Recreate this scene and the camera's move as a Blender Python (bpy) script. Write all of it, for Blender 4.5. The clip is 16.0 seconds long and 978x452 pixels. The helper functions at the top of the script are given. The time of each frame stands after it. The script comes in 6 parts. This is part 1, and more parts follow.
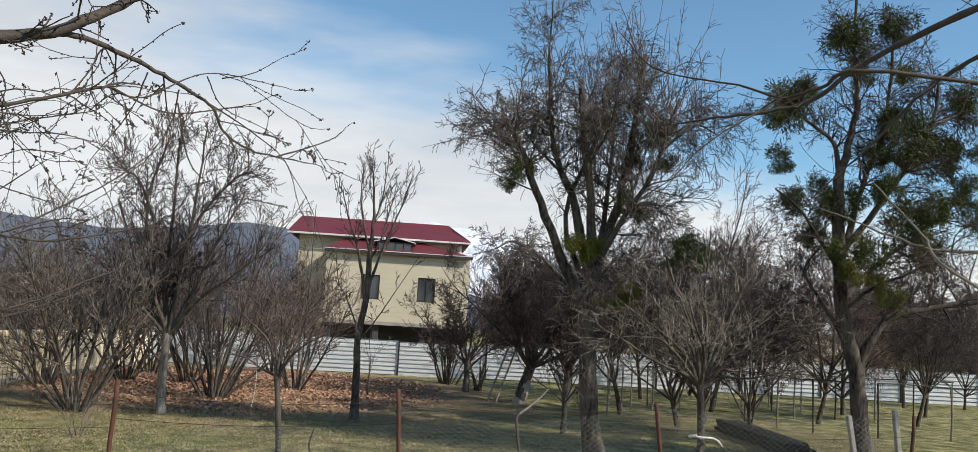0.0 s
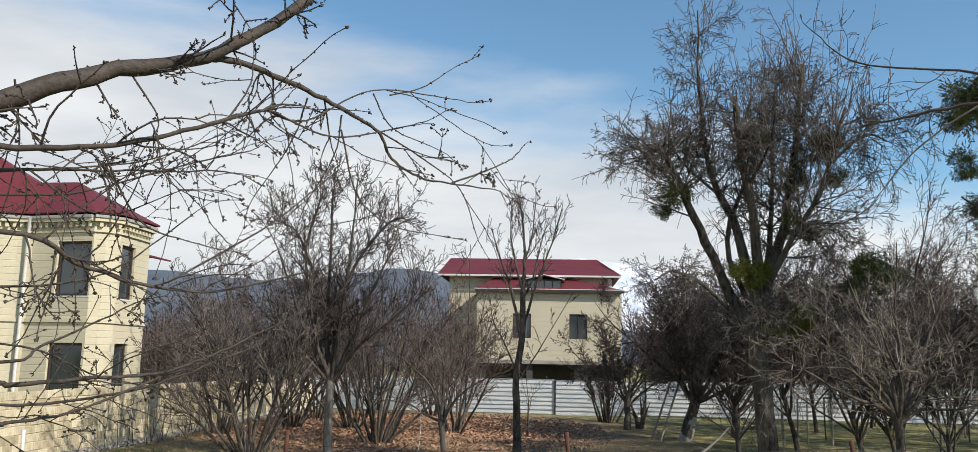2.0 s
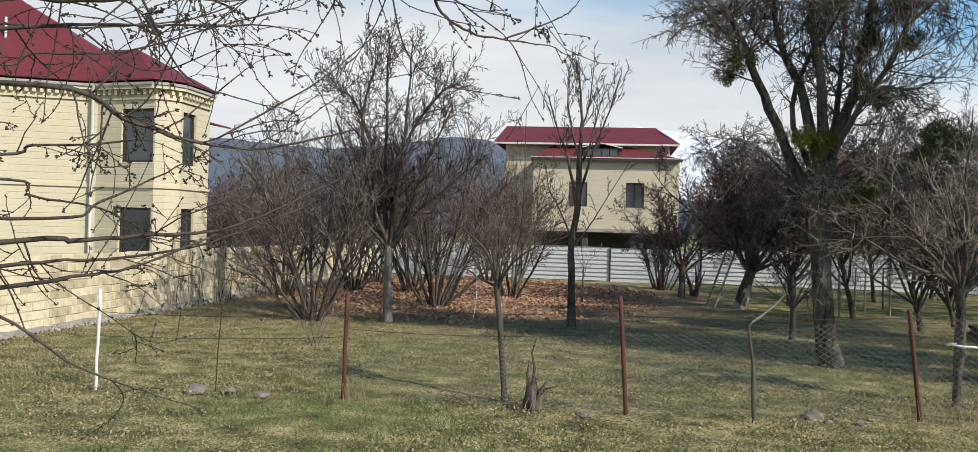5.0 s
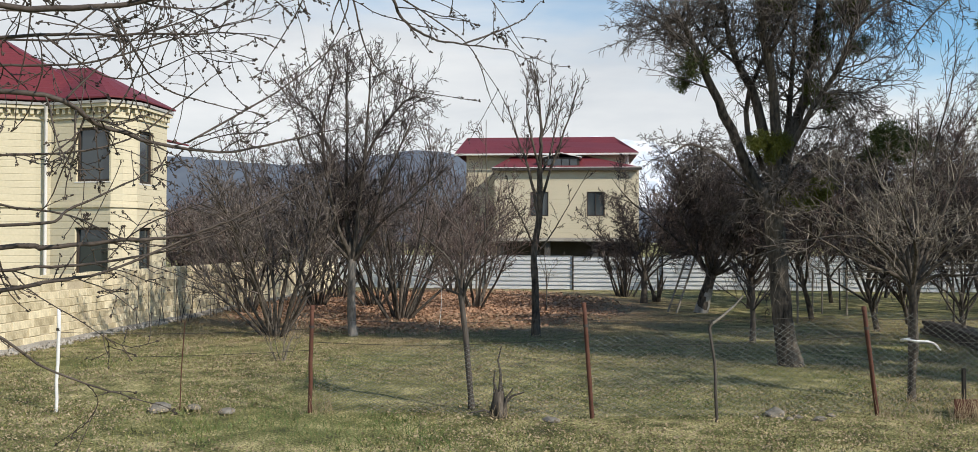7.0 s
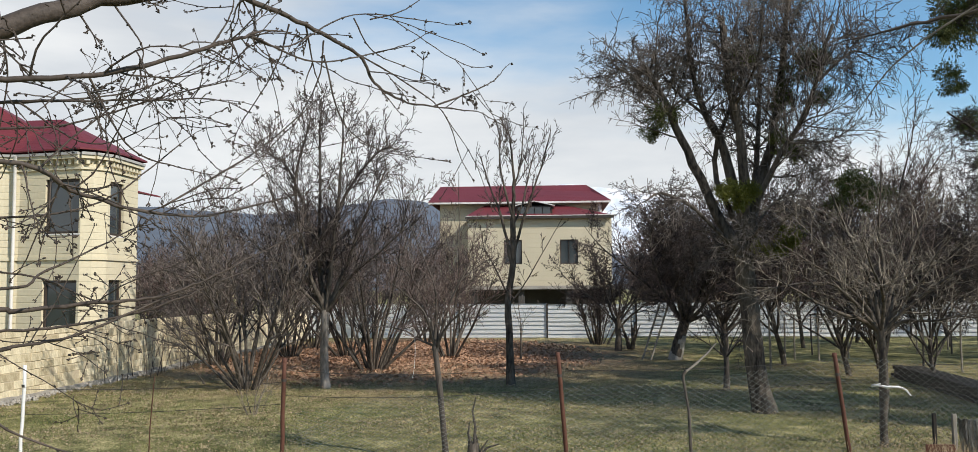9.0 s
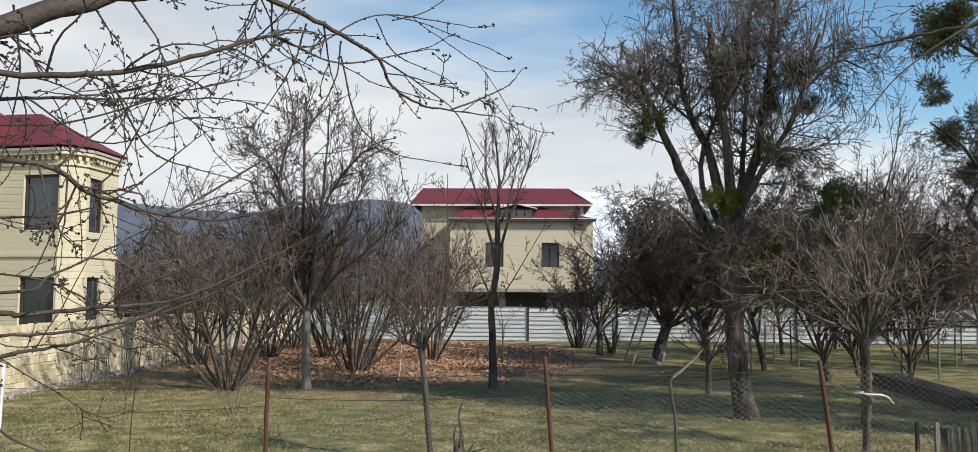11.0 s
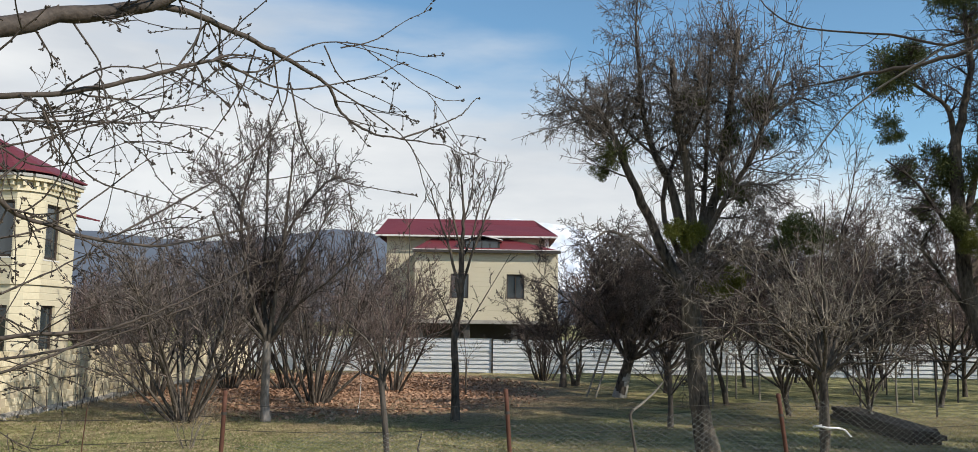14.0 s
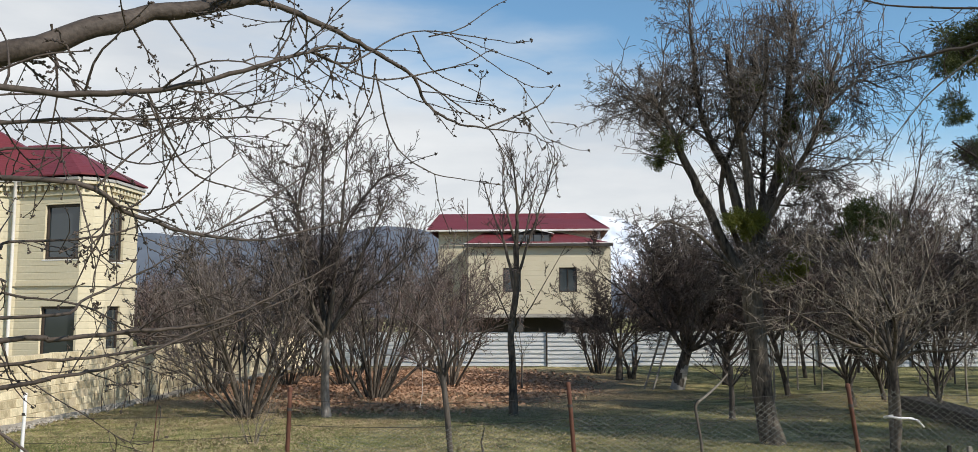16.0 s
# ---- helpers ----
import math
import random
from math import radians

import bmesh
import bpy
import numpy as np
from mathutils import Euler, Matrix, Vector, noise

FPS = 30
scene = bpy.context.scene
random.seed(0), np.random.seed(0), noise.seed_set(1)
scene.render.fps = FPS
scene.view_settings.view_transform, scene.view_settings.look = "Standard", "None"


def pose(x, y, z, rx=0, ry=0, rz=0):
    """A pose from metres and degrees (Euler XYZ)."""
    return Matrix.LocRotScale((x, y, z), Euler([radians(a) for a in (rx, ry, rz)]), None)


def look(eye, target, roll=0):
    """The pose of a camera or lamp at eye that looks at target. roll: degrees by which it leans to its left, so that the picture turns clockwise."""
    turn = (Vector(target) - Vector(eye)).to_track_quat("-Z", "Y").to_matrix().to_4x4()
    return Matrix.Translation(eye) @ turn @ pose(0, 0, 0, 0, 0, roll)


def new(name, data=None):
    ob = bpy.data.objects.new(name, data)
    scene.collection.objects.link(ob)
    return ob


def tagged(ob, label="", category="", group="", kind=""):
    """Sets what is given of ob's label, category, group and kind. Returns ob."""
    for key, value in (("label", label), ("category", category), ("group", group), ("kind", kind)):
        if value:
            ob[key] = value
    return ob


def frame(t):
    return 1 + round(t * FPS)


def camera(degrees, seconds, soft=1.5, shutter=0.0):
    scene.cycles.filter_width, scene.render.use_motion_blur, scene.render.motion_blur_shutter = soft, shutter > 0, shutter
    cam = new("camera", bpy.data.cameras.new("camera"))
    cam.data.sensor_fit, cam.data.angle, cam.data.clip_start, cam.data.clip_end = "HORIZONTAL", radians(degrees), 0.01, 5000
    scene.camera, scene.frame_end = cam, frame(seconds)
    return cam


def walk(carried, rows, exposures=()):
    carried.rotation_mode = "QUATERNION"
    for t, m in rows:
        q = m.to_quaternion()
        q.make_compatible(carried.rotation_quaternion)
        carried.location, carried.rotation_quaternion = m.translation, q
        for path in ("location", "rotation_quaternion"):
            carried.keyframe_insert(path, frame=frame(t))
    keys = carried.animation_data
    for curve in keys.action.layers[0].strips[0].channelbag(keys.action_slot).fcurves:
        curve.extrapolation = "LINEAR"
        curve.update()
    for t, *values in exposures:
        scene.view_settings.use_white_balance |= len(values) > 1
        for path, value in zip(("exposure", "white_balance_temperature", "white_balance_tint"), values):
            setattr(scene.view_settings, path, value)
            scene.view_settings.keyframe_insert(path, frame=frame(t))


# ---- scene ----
cam = camera(58.9, 16.0, soft=0.65)
PATH = [
    (0, (0.171, -0.481, 2.552), (0.351, 1.496, 2.79), 3.4),
    (0.5, (0.227, -0.317, 2.566), (0.297, 1.666, 2.815), 2.1),
    (1, (0.234, -0.177, 2.581), (0.103, 1.803, 2.829), 0.9),
    (1.5, (0.089, -0.094, 2.579), (-0.053, 1.881, 2.864), 1.2),
    (2, (-0.011, 0.033, 2.576), (-0.165, 2.003, 2.884), 1.2),
    (2.5, (0.001, 0.093, 2.589), (-0.142, 2.064, 2.9), 1.8),
    (3, (0.049, 0.028, 2.576), (0.023, 2.002, 2.9), 1.5),
    (3.5, (0.041, 0.08, 2.57), (0.067, 2.054, 2.888), 1.1),
    (4, (-0.008, 0.129, 2.554), (-0.154, 2.113, 2.76), 1.7),
    (4.5, (-0.036, 0.17, 2.536), (-0.303, 2.152, 2.575), 1.9),
    (4.7, (-0.005, 0.134, 2.542), (-0.284, 2.114, 2.546), 1.7),
    (6.8, (-0.007, 0.035, 2.579), (-0.218, 2.024, 2.588), 0.1),
    (7, (0.001, 0.007, 2.505), (-0.191, 1.997, 2.538), 0.2),
    (7.5, (0.102, -0.072, 2.5), (-0.057, 1.921, 2.556), 1.4),
    (8, (0.175, -0.11, 2.495), (0.018, 1.883, 2.557), 1.5),
    (8.5, (0.118, -0.109, 2.523), (-0.038, 1.883, 2.626), -0.0),
    (8.7, (0.071, -0.081, 2.53), (-0.075, 1.909, 2.668), -0.2),
    (10.8, (-0.096, 0.014, 2.578), (-0.162, 2.007, 2.73), 0.3),
    (11, (-0.114, 0.004, 2.56), (-0.199, 1.996, 2.708), 0.4),
    (11.5, (-0.108, 0.037, 2.536), (-0.267, 2.027, 2.645), 0.9),
    (12, (-0.066, 0.104, 2.546), (-0.325, 2.083, 2.661), 1.2),
    (12.5, (-0.098, 0.05, 2.557), (-0.305, 2.033, 2.713), 1.1),
    (13, (-0.105, -0.014, 2.552), (-0.094, 1.977, 2.746), 0.5),
    (13.5, (-0.059, 0.017, 2.57), (-0.034, 2.003, 2.804), 0.6),
    (14, (-0.056, 0.019, 2.555), (-0.064, 2.007, 2.776), 0.8),
    (14.5, (-0.135, 0.04, 2.553), (-0.183, 2.028, 2.769), 0.9),
    (15, (-0.155, 0.07, 2.549), (-0.246, 2.057, 2.76), 0.9),
    (15.5, (-0.163, 0.082, 2.54), (-0.261, 2.068, 2.749), 0.4),
    (16, (-0.19, 0.061, 2.543), (-0.311, 2.046, 2.75), -0.1),
]
walk(cam, [(t, look(eye, target, roll)) for t, eye, target, roll in PATH])

# ---- light ----
SUN_EL, SUN_AZ = radians(36), radians(-32)
sun_way = Vector((math.cos(SUN_EL) * math.cos(SUN_AZ), math.cos(SUN_EL) * math.sin(SUN_AZ), math.sin(SUN_EL)))
sun = new("sun", bpy.data.lights.new("sun", "SUN"))
sun.data.energy, sun.data.angle, sun.data.color = 5.2, radians(0.5), (1.0, 0.93, 0.82)
sun.rotation_euler = (-sun_way).to_track_quat("-Z", "Y").to_euler()
scene.view_settings.exposure = -0.04


def make_world():
    """Clear sky with a bank of thin white cloud that rises towards the west."""
    world = bpy.data.worlds.new("world")
    scene.world = world
    world.use_nodes = True
    nt = world.node_tree
    nt.nodes.clear()
    N, L = nt.nodes.new, nt.links.new
    out, bg = N("ShaderNodeOutputWorld"), N("ShaderNodeBackground")
    sky = N("ShaderNodeTexSky")
    sky.sky_type, sky.sun_disc = "NISHITA", False
    sky.sun_elevation, sky.sun_rotation = SUN_EL, radians(90) - SUN_AZ
    sky.air_density, sky.dust_density, sky.ozone_density = 1.0, 0.05, 4.0
    geo = N("ShaderNodeTexCoord")
    sep = N("ShaderNodeSeparateXYZ")
    L(geo.outputs["Generated"], sep.inputs[0])
    stretch = N("ShaderNodeMapping")
    stretch.inputs["Scale"].default_value = (1.6, 1.6, 6.5)
    stretch.inputs["Rotation"].default_value = (0.0, radians(9), 0.0)
    L(geo.outputs["Generated"], stretch.inputs[0])
    noise_a = N("ShaderNodeTexNoise")
    noise_a.inputs["Scale"].default_value, noise_a.inputs["Detail"].default_value, noise_a.inputs["Roughness"].default_value = 1.3, 7.0, 0.52
    L(stretch.outputs[0], noise_a.inputs["Vector"])

    def calc(op, a, b=0.0, clamp=False):
        node = N("ShaderNodeMath")
        node.operation, node.use_clamp = op, clamp
        for i, v in enumerate((a, b)):
            if isinstance(v, (int, float)):
                node.inputs[i].default_value = v
            else:
                L(v, node.inputs[i])
        return node.outputs[0]

    height = calc("ADD", sep.outputs[2], calc("MULTIPLY", sep.outputs[0], 0.20))
    bank = calc("DIVIDE", calc("SUBTRACT", CLOUD_TOP, height), 0.085)
    puff = calc("MULTIPLY", calc("SUBTRACT", noise_a.outputs["Fac"], 0.5), 4.2)
    cover = N("ShaderNodeMapRange")
    cover.interpolation_type = "SMOOTHSTEP"
    cover.inputs["From Min"].default_value, cover.inputs["From Max"].default_value = -0.35, 1.5
    cover.inputs["To Min"].default_value, cover.inputs["To Max"].default_value = 0.0, 0.97
    L(calc("ADD", bank, puff), cover.inputs["Value"])
    noise_b = N("ShaderNodeTexNoise")
    noise_b.inputs["Scale"].default_value, noise_b.inputs["Detail"].default_value = 2.2, 6.0
    L(stretch.outputs[0], noise_b.inputs["Vector"])
    tone = N("ShaderNodeValToRGB")
    tone.color_ramp.elements[0].position, tone.color_ramp.elements[0].color = 0.35, (4.5, 4.75, 5.05, 1)
    tone.color_ramp.elements[1].position, tone.color_ramp.elements[1].color = 0.62, (5.95, 6.05, 6.1, 1)
    L(noise_b.outputs["Fac"], tone.inputs[0])
    mix = N("ShaderNodeMix")
    mix.data_type = "RGBA"
    L(cover.outputs[0], mix.inputs["Factor"])
    deep = N("ShaderNodeMix")
    deep.data_type, deep.blend_type = "RGBA", "MULTIPLY"
    deep.inputs["Factor"].default_value, deep.inputs["B"].default_value = 1.0, (1.0, 1.14, 1.06, 1)
    L(sky.outputs[0], deep.inputs["A"])
    L(deep.outputs["Result"], mix.inputs["A"])
    L(tone.outputs[0], mix.inputs["B"])
    L(mix.outputs["Result"], bg.inputs["Color"])
    bg.inputs["Strength"].default_value = 0.15
    L(bg.outputs[0], out.inputs["Surface"])


CLOUD_TOP = 0.30
make_world()


# ---- materials ----
def mat(name, dark, light, scale=3.0, rough=0.85, bump=0.3, fine=40.0, metallic=0.0, stretch=(1, 1, 1), spread=0.25, per_piece=0.0, depth=0.01, spec=0.3):
    """A surface with two scales of variation in tone, and relief from the finer one."""
    m = bpy.data.materials.new(name)
    m.use_nodes = True
    nt = m.node_tree
    N, L = nt.nodes.new, nt.links.new
    b = nt.nodes["Principled BSDF"]
    co, mp = N("ShaderNodeTexCoord"), N("ShaderNodeMapping")
    mp.inputs["Scale"].default_value = stretch
    L(co.outputs["Object"], mp.inputs[0])
    n1, n2 = N("ShaderNodeTexNoise"), N("ShaderNodeTexNoise")
    n1.inputs["Scale"].default_value, n1.inputs["Detail"].default_value = scale, 5.0
    n2.inputs["Scale"].default_value, n2.inputs["Detail"].default_value = fine, 4.0
    L(mp.outputs[0], n1.inputs["Vector"])
    L(mp.outputs[0], n2.inputs["Vector"])
    add = N("ShaderNodeMath")
    add.operation = "MULTIPLY_ADD"
    add.inputs[1].default_value = 0.5
    L(n2.outputs["Fac"], add.inputs[0])
    half = N("ShaderNodeMath")
    half.operation = "MULTIPLY"
    half.inputs[1].default_value = 0.5
    L(n1.outputs["Fac"], half.inputs[0])
    L(half.outputs[0], add.inputs[2])
    last = add.outputs[0]
    if per_piece:
        info, pp = N("ShaderNodeObjectInfo"), N("ShaderNodeMath")
        pp.operation = "MULTIPLY_ADD"
        pp.inputs[1].default_value = per_piece
        L(info.outputs["Random"], pp.inputs[0])
        L(last, pp.inputs[2])
        shift = N("ShaderNodeMath")
        shift.operation = "SUBTRACT"
        shift.inputs[1].default_value = per_piece / 2
        L(pp.outputs[0], shift.inputs[0])
        last = shift.outputs[0]
    ramp = N("ShaderNodeValToRGB")
    ramp.color_ramp.elements[0].position, ramp.color_ramp.elements[0].color = 0.5 - spread, (*dark, 1)
    ramp.color_ramp.elements[1].position, ramp.color_ramp.elements[1].color = 0.5 + spread, (*light, 1)
    L(last, ramp.inputs[0])
    L(ramp.outputs[0], b.inputs["Base Color"])
    b.inputs["Roughness"].default_value, b.inputs["Metallic"].default_value = rough, metallic
    b.inputs["Specular IOR Level"].default_value = spec
    if bump:
        bp = N("ShaderNodeBump")
        bp.inputs["Strength"].default_value, bp.inputs["Distance"].default_value = bump, depth
        L(n2.outputs["Fac"], bp.inputs["Height"])
        L(bp.outputs[0], b.inputs["Normal"])
    return m


GREY_BARK = mat("grey_bark", (0.085, 0.073, 0.062), (0.33, 0.29, 0.25), 3.5, 0.9, 0.9, 24, stretch=(1, 1, 0.3), depth=0.02, spread=0.18)
BARK = mat("bark", (0.028, 0.024, 0.021), (0.13, 0.11, 0.092), 2.5, 0.9, 0.9, 26, stretch=(1, 1, 0.3), depth=0.02)
PEAR_BARK = mat("pear_bark", (0.012, 0.010, 0.009), (0.15, 0.125, 0.10), 3.0, 0.95, 1.0, 17, stretch=(1, 1, 0.35), depth=0.03, spread=0.16)
TWIG = mat("twig", (0.014, 0.012, 0.011), (0.23, 0.19, 0.165), 2.2, 0.85, 0, 9, spread=0.13)
TWIG_PALE = mat("pale_twig", (0.022, 0.018, 0.015), (0.30, 0.255, 0.205), 2.2, 0.8, 0, 9, spread=0.14)
TWIG_RED = mat("reddish_twig", (0.015, 0.011, 0.010), (0.21, 0.152, 0.132), 2.2, 0.85, 0, 9, spread=0.13)
TWIG_DARK = mat("dark_twig", (0.010, 0.008, 0.0075), (0.115, 0.090, 0.081), 2.2, 0.85, 0, 9, spread=0.14)
NEAR_BARK = mat("smooth_bark", (0.020, 0.015, 0.012), (0.115, 0.09, 0.073), 9.0, 0.7, 0.5, 90, depth=0.004)
NEAR_PALE = mat("smooth_pale_bark", (0.10, 0.085, 0.07), (0.28, 0.24, 0.20), 9.0, 0.7, 0.5, 90, depth=0.004)
LEAF = mat("mistletoe_leaf", (0.030, 0.042, 0.012), (0.135, 0.150, 0.042), 2.0, 0.6, 0, 9)
LEAF_YELLOW = mat("yellow_mistletoe_leaf", (0.055, 0.066, 0.010), (0.19, 0.19, 0.030), 2.0, 0.6, 0, 9)
LIMEWASH = mat("limewash", (0.18, 0.165, 0.145), (0.46, 0.43, 0.39), 5.0, 0.9, 0.5, 30)
RUST = mat("rusty_steel", (0.045, 0.018, 0.012), (0.14, 0.06, 0.038), 6.0, 0.8, 0.3, 60, depth=0.003)
DARK_STEEL = mat("dark_steel", (0.02, 0.018, 0.017), (0.08, 0.07, 0.062), 6.0, 0.7, 0.2, 60, depth=0.003)
WHITE_STEEL = mat("white_painted_steel", (0.55, 0.54, 0.52), (0.80, 0.79, 0.77), 4.0, 0.5, 0.1, 40, depth=0.003)
WIRE = mat("galvanised_wire", (0.14, 0.145, 0.13), (0.30, 0.305, 0.275), 6.0, 0.5, 0, metallic=0.2)
SHEET = mat("white_profiled_sheet", (0.78, 0.79, 0.80), (0.90, 0.91, 0.91), 0.7, 0.5, 0.05, 12, per_piece=0.15)
BLOCK = mat("limestone_block", (0.36, 0.30, 0.19), (0.74, 0.65, 0.46), 2.6, 0.95, 0.7, 24, per_piece=0.38, depth=0.006)
MORTAR = mat("wall_mortar", (0.36, 0.30, 0.21), (0.56, 0.48, 0.34), 3.0, 0.95, 0.4, 30)
CONCRETE = mat("rough_concrete", (0.20, 0.18, 0.155), (0.46, 0.43, 0.38), 2.5, 0.95, 0.7, 20, depth=0.02)
STONE = mat("field_stone", (0.10, 0.09, 0.075), (0.30, 0.27, 0.225), 5.0, 0.9, 0.6, 30)
FRAME = mat("dark_window_frame", (0.030, 0.022, 0.018), (0.060, 0.045, 0.036), 5.0, 0.5, 0.05)
WHITE_TRIM = mat("white_trim", (0.55, 0.53, 0.50), (0.74, 0.72, 0.68), 3.0, 0.6, 0.1)
PLANK = mat("weathered_plank", (0.10, 0.09, 0.075), (0.34, 0.30, 0.25), 4.0, 0.9, 0.5, 50, stretch=(1, 1, 0.15), depth=0.005)
DARK_PLANK = mat("dark_wet_plank", (0.012, 0.010, 0.009), (0.045, 0.038, 0.032), 4.0, 0.85, 0.4, 30)
CLOTH = mat("white_cloth", (0.65, 0.64, 0.62), (0.85, 0.84, 0.82), 8.0, 0.9, 0.2)
DARK_WALL = mat("undercroft_wall", (0.03, 0.028, 0.026), (0.10, 0.095, 0.088), 1.0, 0.9, 0.2)
GREY_ROOF = mat("grey_slate_roof", (0.22, 0.22, 0.22), (0.42, 0.41, 0.40), 1.5, 0.8, 0.2, 12)
GRASS = mat("grass_blade", (0.075, 0.085, 0.026), (0.32, 0.30, 0.12), 0.8, 0.8, 0, 6)
GRASS_GREEN = mat("green_grass_blade", (0.055, 0.092, 0.024), (0.19, 0.225, 0.075), 1.2, 0.7, 0, 8)
DRY_LEAF = mat("dry_leaf", (0.13, 0.068, 0.040), (0.58, 0.36, 0.23), 1.0, 0.85, 0, 9)
PALE_LEAF = mat("bleached_leaf", (0.15, 0.11, 0.065), (0.52, 0.41, 0.26), 1.0, 0.85, 0, 9)


def stone_wall_mat(name, dark, light, course=0.2):
    """Smooth sawn limestone in thin courses."""
    m = mat(name, dark, light, 0.5, 0.9, 0, 14, spread=0.3)
    nt = m.node_tree
    N, L = nt.nodes.new, nt.links.new
    b = nt.nodes["Principled BSDF"]
    co, sep, wave = N("ShaderNodeTexCoord"), N("ShaderNodeSeparateXYZ"), N("ShaderNodeMath")
    L(co.outputs["Object"], sep.inputs[0])
    wave.operation = "PINGPONG"
    wave.inputs[1].default_value = course / 2
    L(sep.outputs[2], wave.inputs[0])
    edge = N("ShaderNodeMapRange")
    edge.inputs["From Max"].default_value = 0.012
    L(wave.outputs[0], edge.inputs["Value"])
    bp = N("ShaderNodeBump")
    bp.inputs["Distance"].default_value, bp.inputs["Strength"].default_value = 0.012, 0.8
    L(edge.outputs[0], bp.inputs["Height"])
    L(bp.outputs[0], b.inputs["Normal"])
    return m


CREAM = stone_wall_mat("cream_limestone", (0.52, 0.46, 0.315), (0.68, 0.61, 0.45))
CREAM_FAR = stone_wall_mat("cream_limestone_far", (0.48, 0.42, 0.30), (0.64, 0.57, 0.43), 0.3)


def roof_mat():
    """Red painted sheet with standing ribs and a faint fade."""
    m = stone_wall_mat("red_sheet_roof", (0.115, 0.021, 0.026), (0.185, 0.036, 0.042), 0.16)
    b = m.node_tree.nodes["Principled BSDF"]
    b.inputs["Roughness"].default_value = 0.55
    return m


RED_ROOF = roof_mat()


def glass_mat():
    m = bpy.data.materials.new("dark_window_glass")
    m.use_nodes = True
    b = m.node_tree.nodes["Principled BSDF"]
    b.inputs["Base Color"].default_value = (0.035, 0.045, 0.05, 1)
    b.inputs["Roughness"].default_value, b.inputs["Specular IOR Level"].default_value = 0.06, 0.9
    return m


GLASS = glass_mat()


def ground_mat():
    """Worn winter grass, bare earth, and brown leaf litter under the hazels."""
    m = mat("winter_ground", (0.10, 0.088, 0.034), (0.36, 0.31, 0.135), 1.7, 0.95, 1.0, 30, spread=0.13, depth=0.05)
    nt = m.node_tree
    N, L = nt.nodes.new, nt.links.new
    b = nt.nodes["Principled BSDF"]
    grass = b.inputs["Base Color"].links[0].from_socket
    ramp = grass.node.color_ramp
    mid = ramp.elements.new(0.5)
    ramp.elements[0].color, mid.color, ramp.elements[2].color = (0.042, 0.042, 0.016, 1), (0.185, 0.178, 0.062, 1), (0.52, 0.44, 0.22, 1)
    co = N("ShaderNodeTexCoord")
    fine = N("ShaderNodeTexNoise")
    fine.inputs["Scale"].default_value, fine.inputs["Detail"].default_value = 9.0, 6.0
    L(co.outputs["Object"], fine.inputs["Vector"])
    litter = N("ShaderNodeValToRGB")
    litter.color_ramp.elements[0].position, litter.color_ramp.elements[0].color = 0.36, (0.095, 0.052, 0.030, 1)
    litter.color_ramp.elements[1].position, litter.color_ramp.elements[1].color = 0.66, (0.60, 0.37, 0.24, 1)
    L(fine.outputs["Fac"], litter.inputs[0])
    # litter patch: an uneven oval round the hazel bushes
    mp = N("ShaderNodeMapping")
    mp.inputs["Location"].default_value = (5.2 / 7.5, -33.0 / 9.5, 0)
    mp.inputs["Scale"].default_value = (1 / 7.5, 1 / 9.5, 0)
    L(co.outputs["Object"], mp.inputs[0])
    ln = N("ShaderNodeVectorMath")
    ln.operation = "LENGTH"
    L(mp.outputs[0], ln.inputs[0])
    wob = N("ShaderNodeTexNoise")
    wob.inputs["Scale"].default_value, wob.inputs["Detail"].default_value = 0.6, 6.0
    L(co.outputs["Object"], wob.inputs["Vector"])
    add = N("ShaderNodeMath")
    add.operation = "MULTIPLY_ADD"
    add.inputs[1].default_value = 0.9
    L(wob.outputs["Fac"], add.inputs[0])
    L(ln.outputs["Value"], add.inputs[2])
    fac = N("ShaderNodeMapRange")
    fac.inputs["From Min"].default_value, fac.inputs["From Max"].default_value = 1.2, 1.95
    fac.inputs["To Min"].default_value, fac.inputs["To Max"].default_value = 0.92, 0.0
    L(add.outputs[0], fac.inputs["Value"])
    mix = N("ShaderNodeMix")
    mix.data_type = "RGBA"
    L(fac.outputs[0], mix.inputs["Factor"])
    L(grass, mix.inputs["A"])
    L(litter.outputs[0], mix.inputs["B"])
    L(mix.outputs["Result"], b.inputs["Base Color"])
    return m


GROUND = ground_mat()


# ---- mesh helpers ----
def link(name, me, material, parent=None, label=""):
    me.materials.clear()
    me.materials.append(material)
    ob = new(name, me)
    ob.parent = parent
    if label:
        tagged(ob, label)
    return ob


def part(name, bm, material, parent=None, label="", smooth=False):
    me = bpy.data.meshes.new(name)
    bm.to_mesh(me)
    bm.free()
    if smooth:
        for f in me.polygons:
            f.use_smooth = True
    return link(name, me, material, parent, label)


def thing(name, place, label, category, group="", kind="", turn=0.0):
    ob = new(name)
    ob.location = place
    ob.rotation_euler[2] = radians(turn)
    ob.empty_display_size = 0.2
    return tagged(ob, label, category, group, kind)


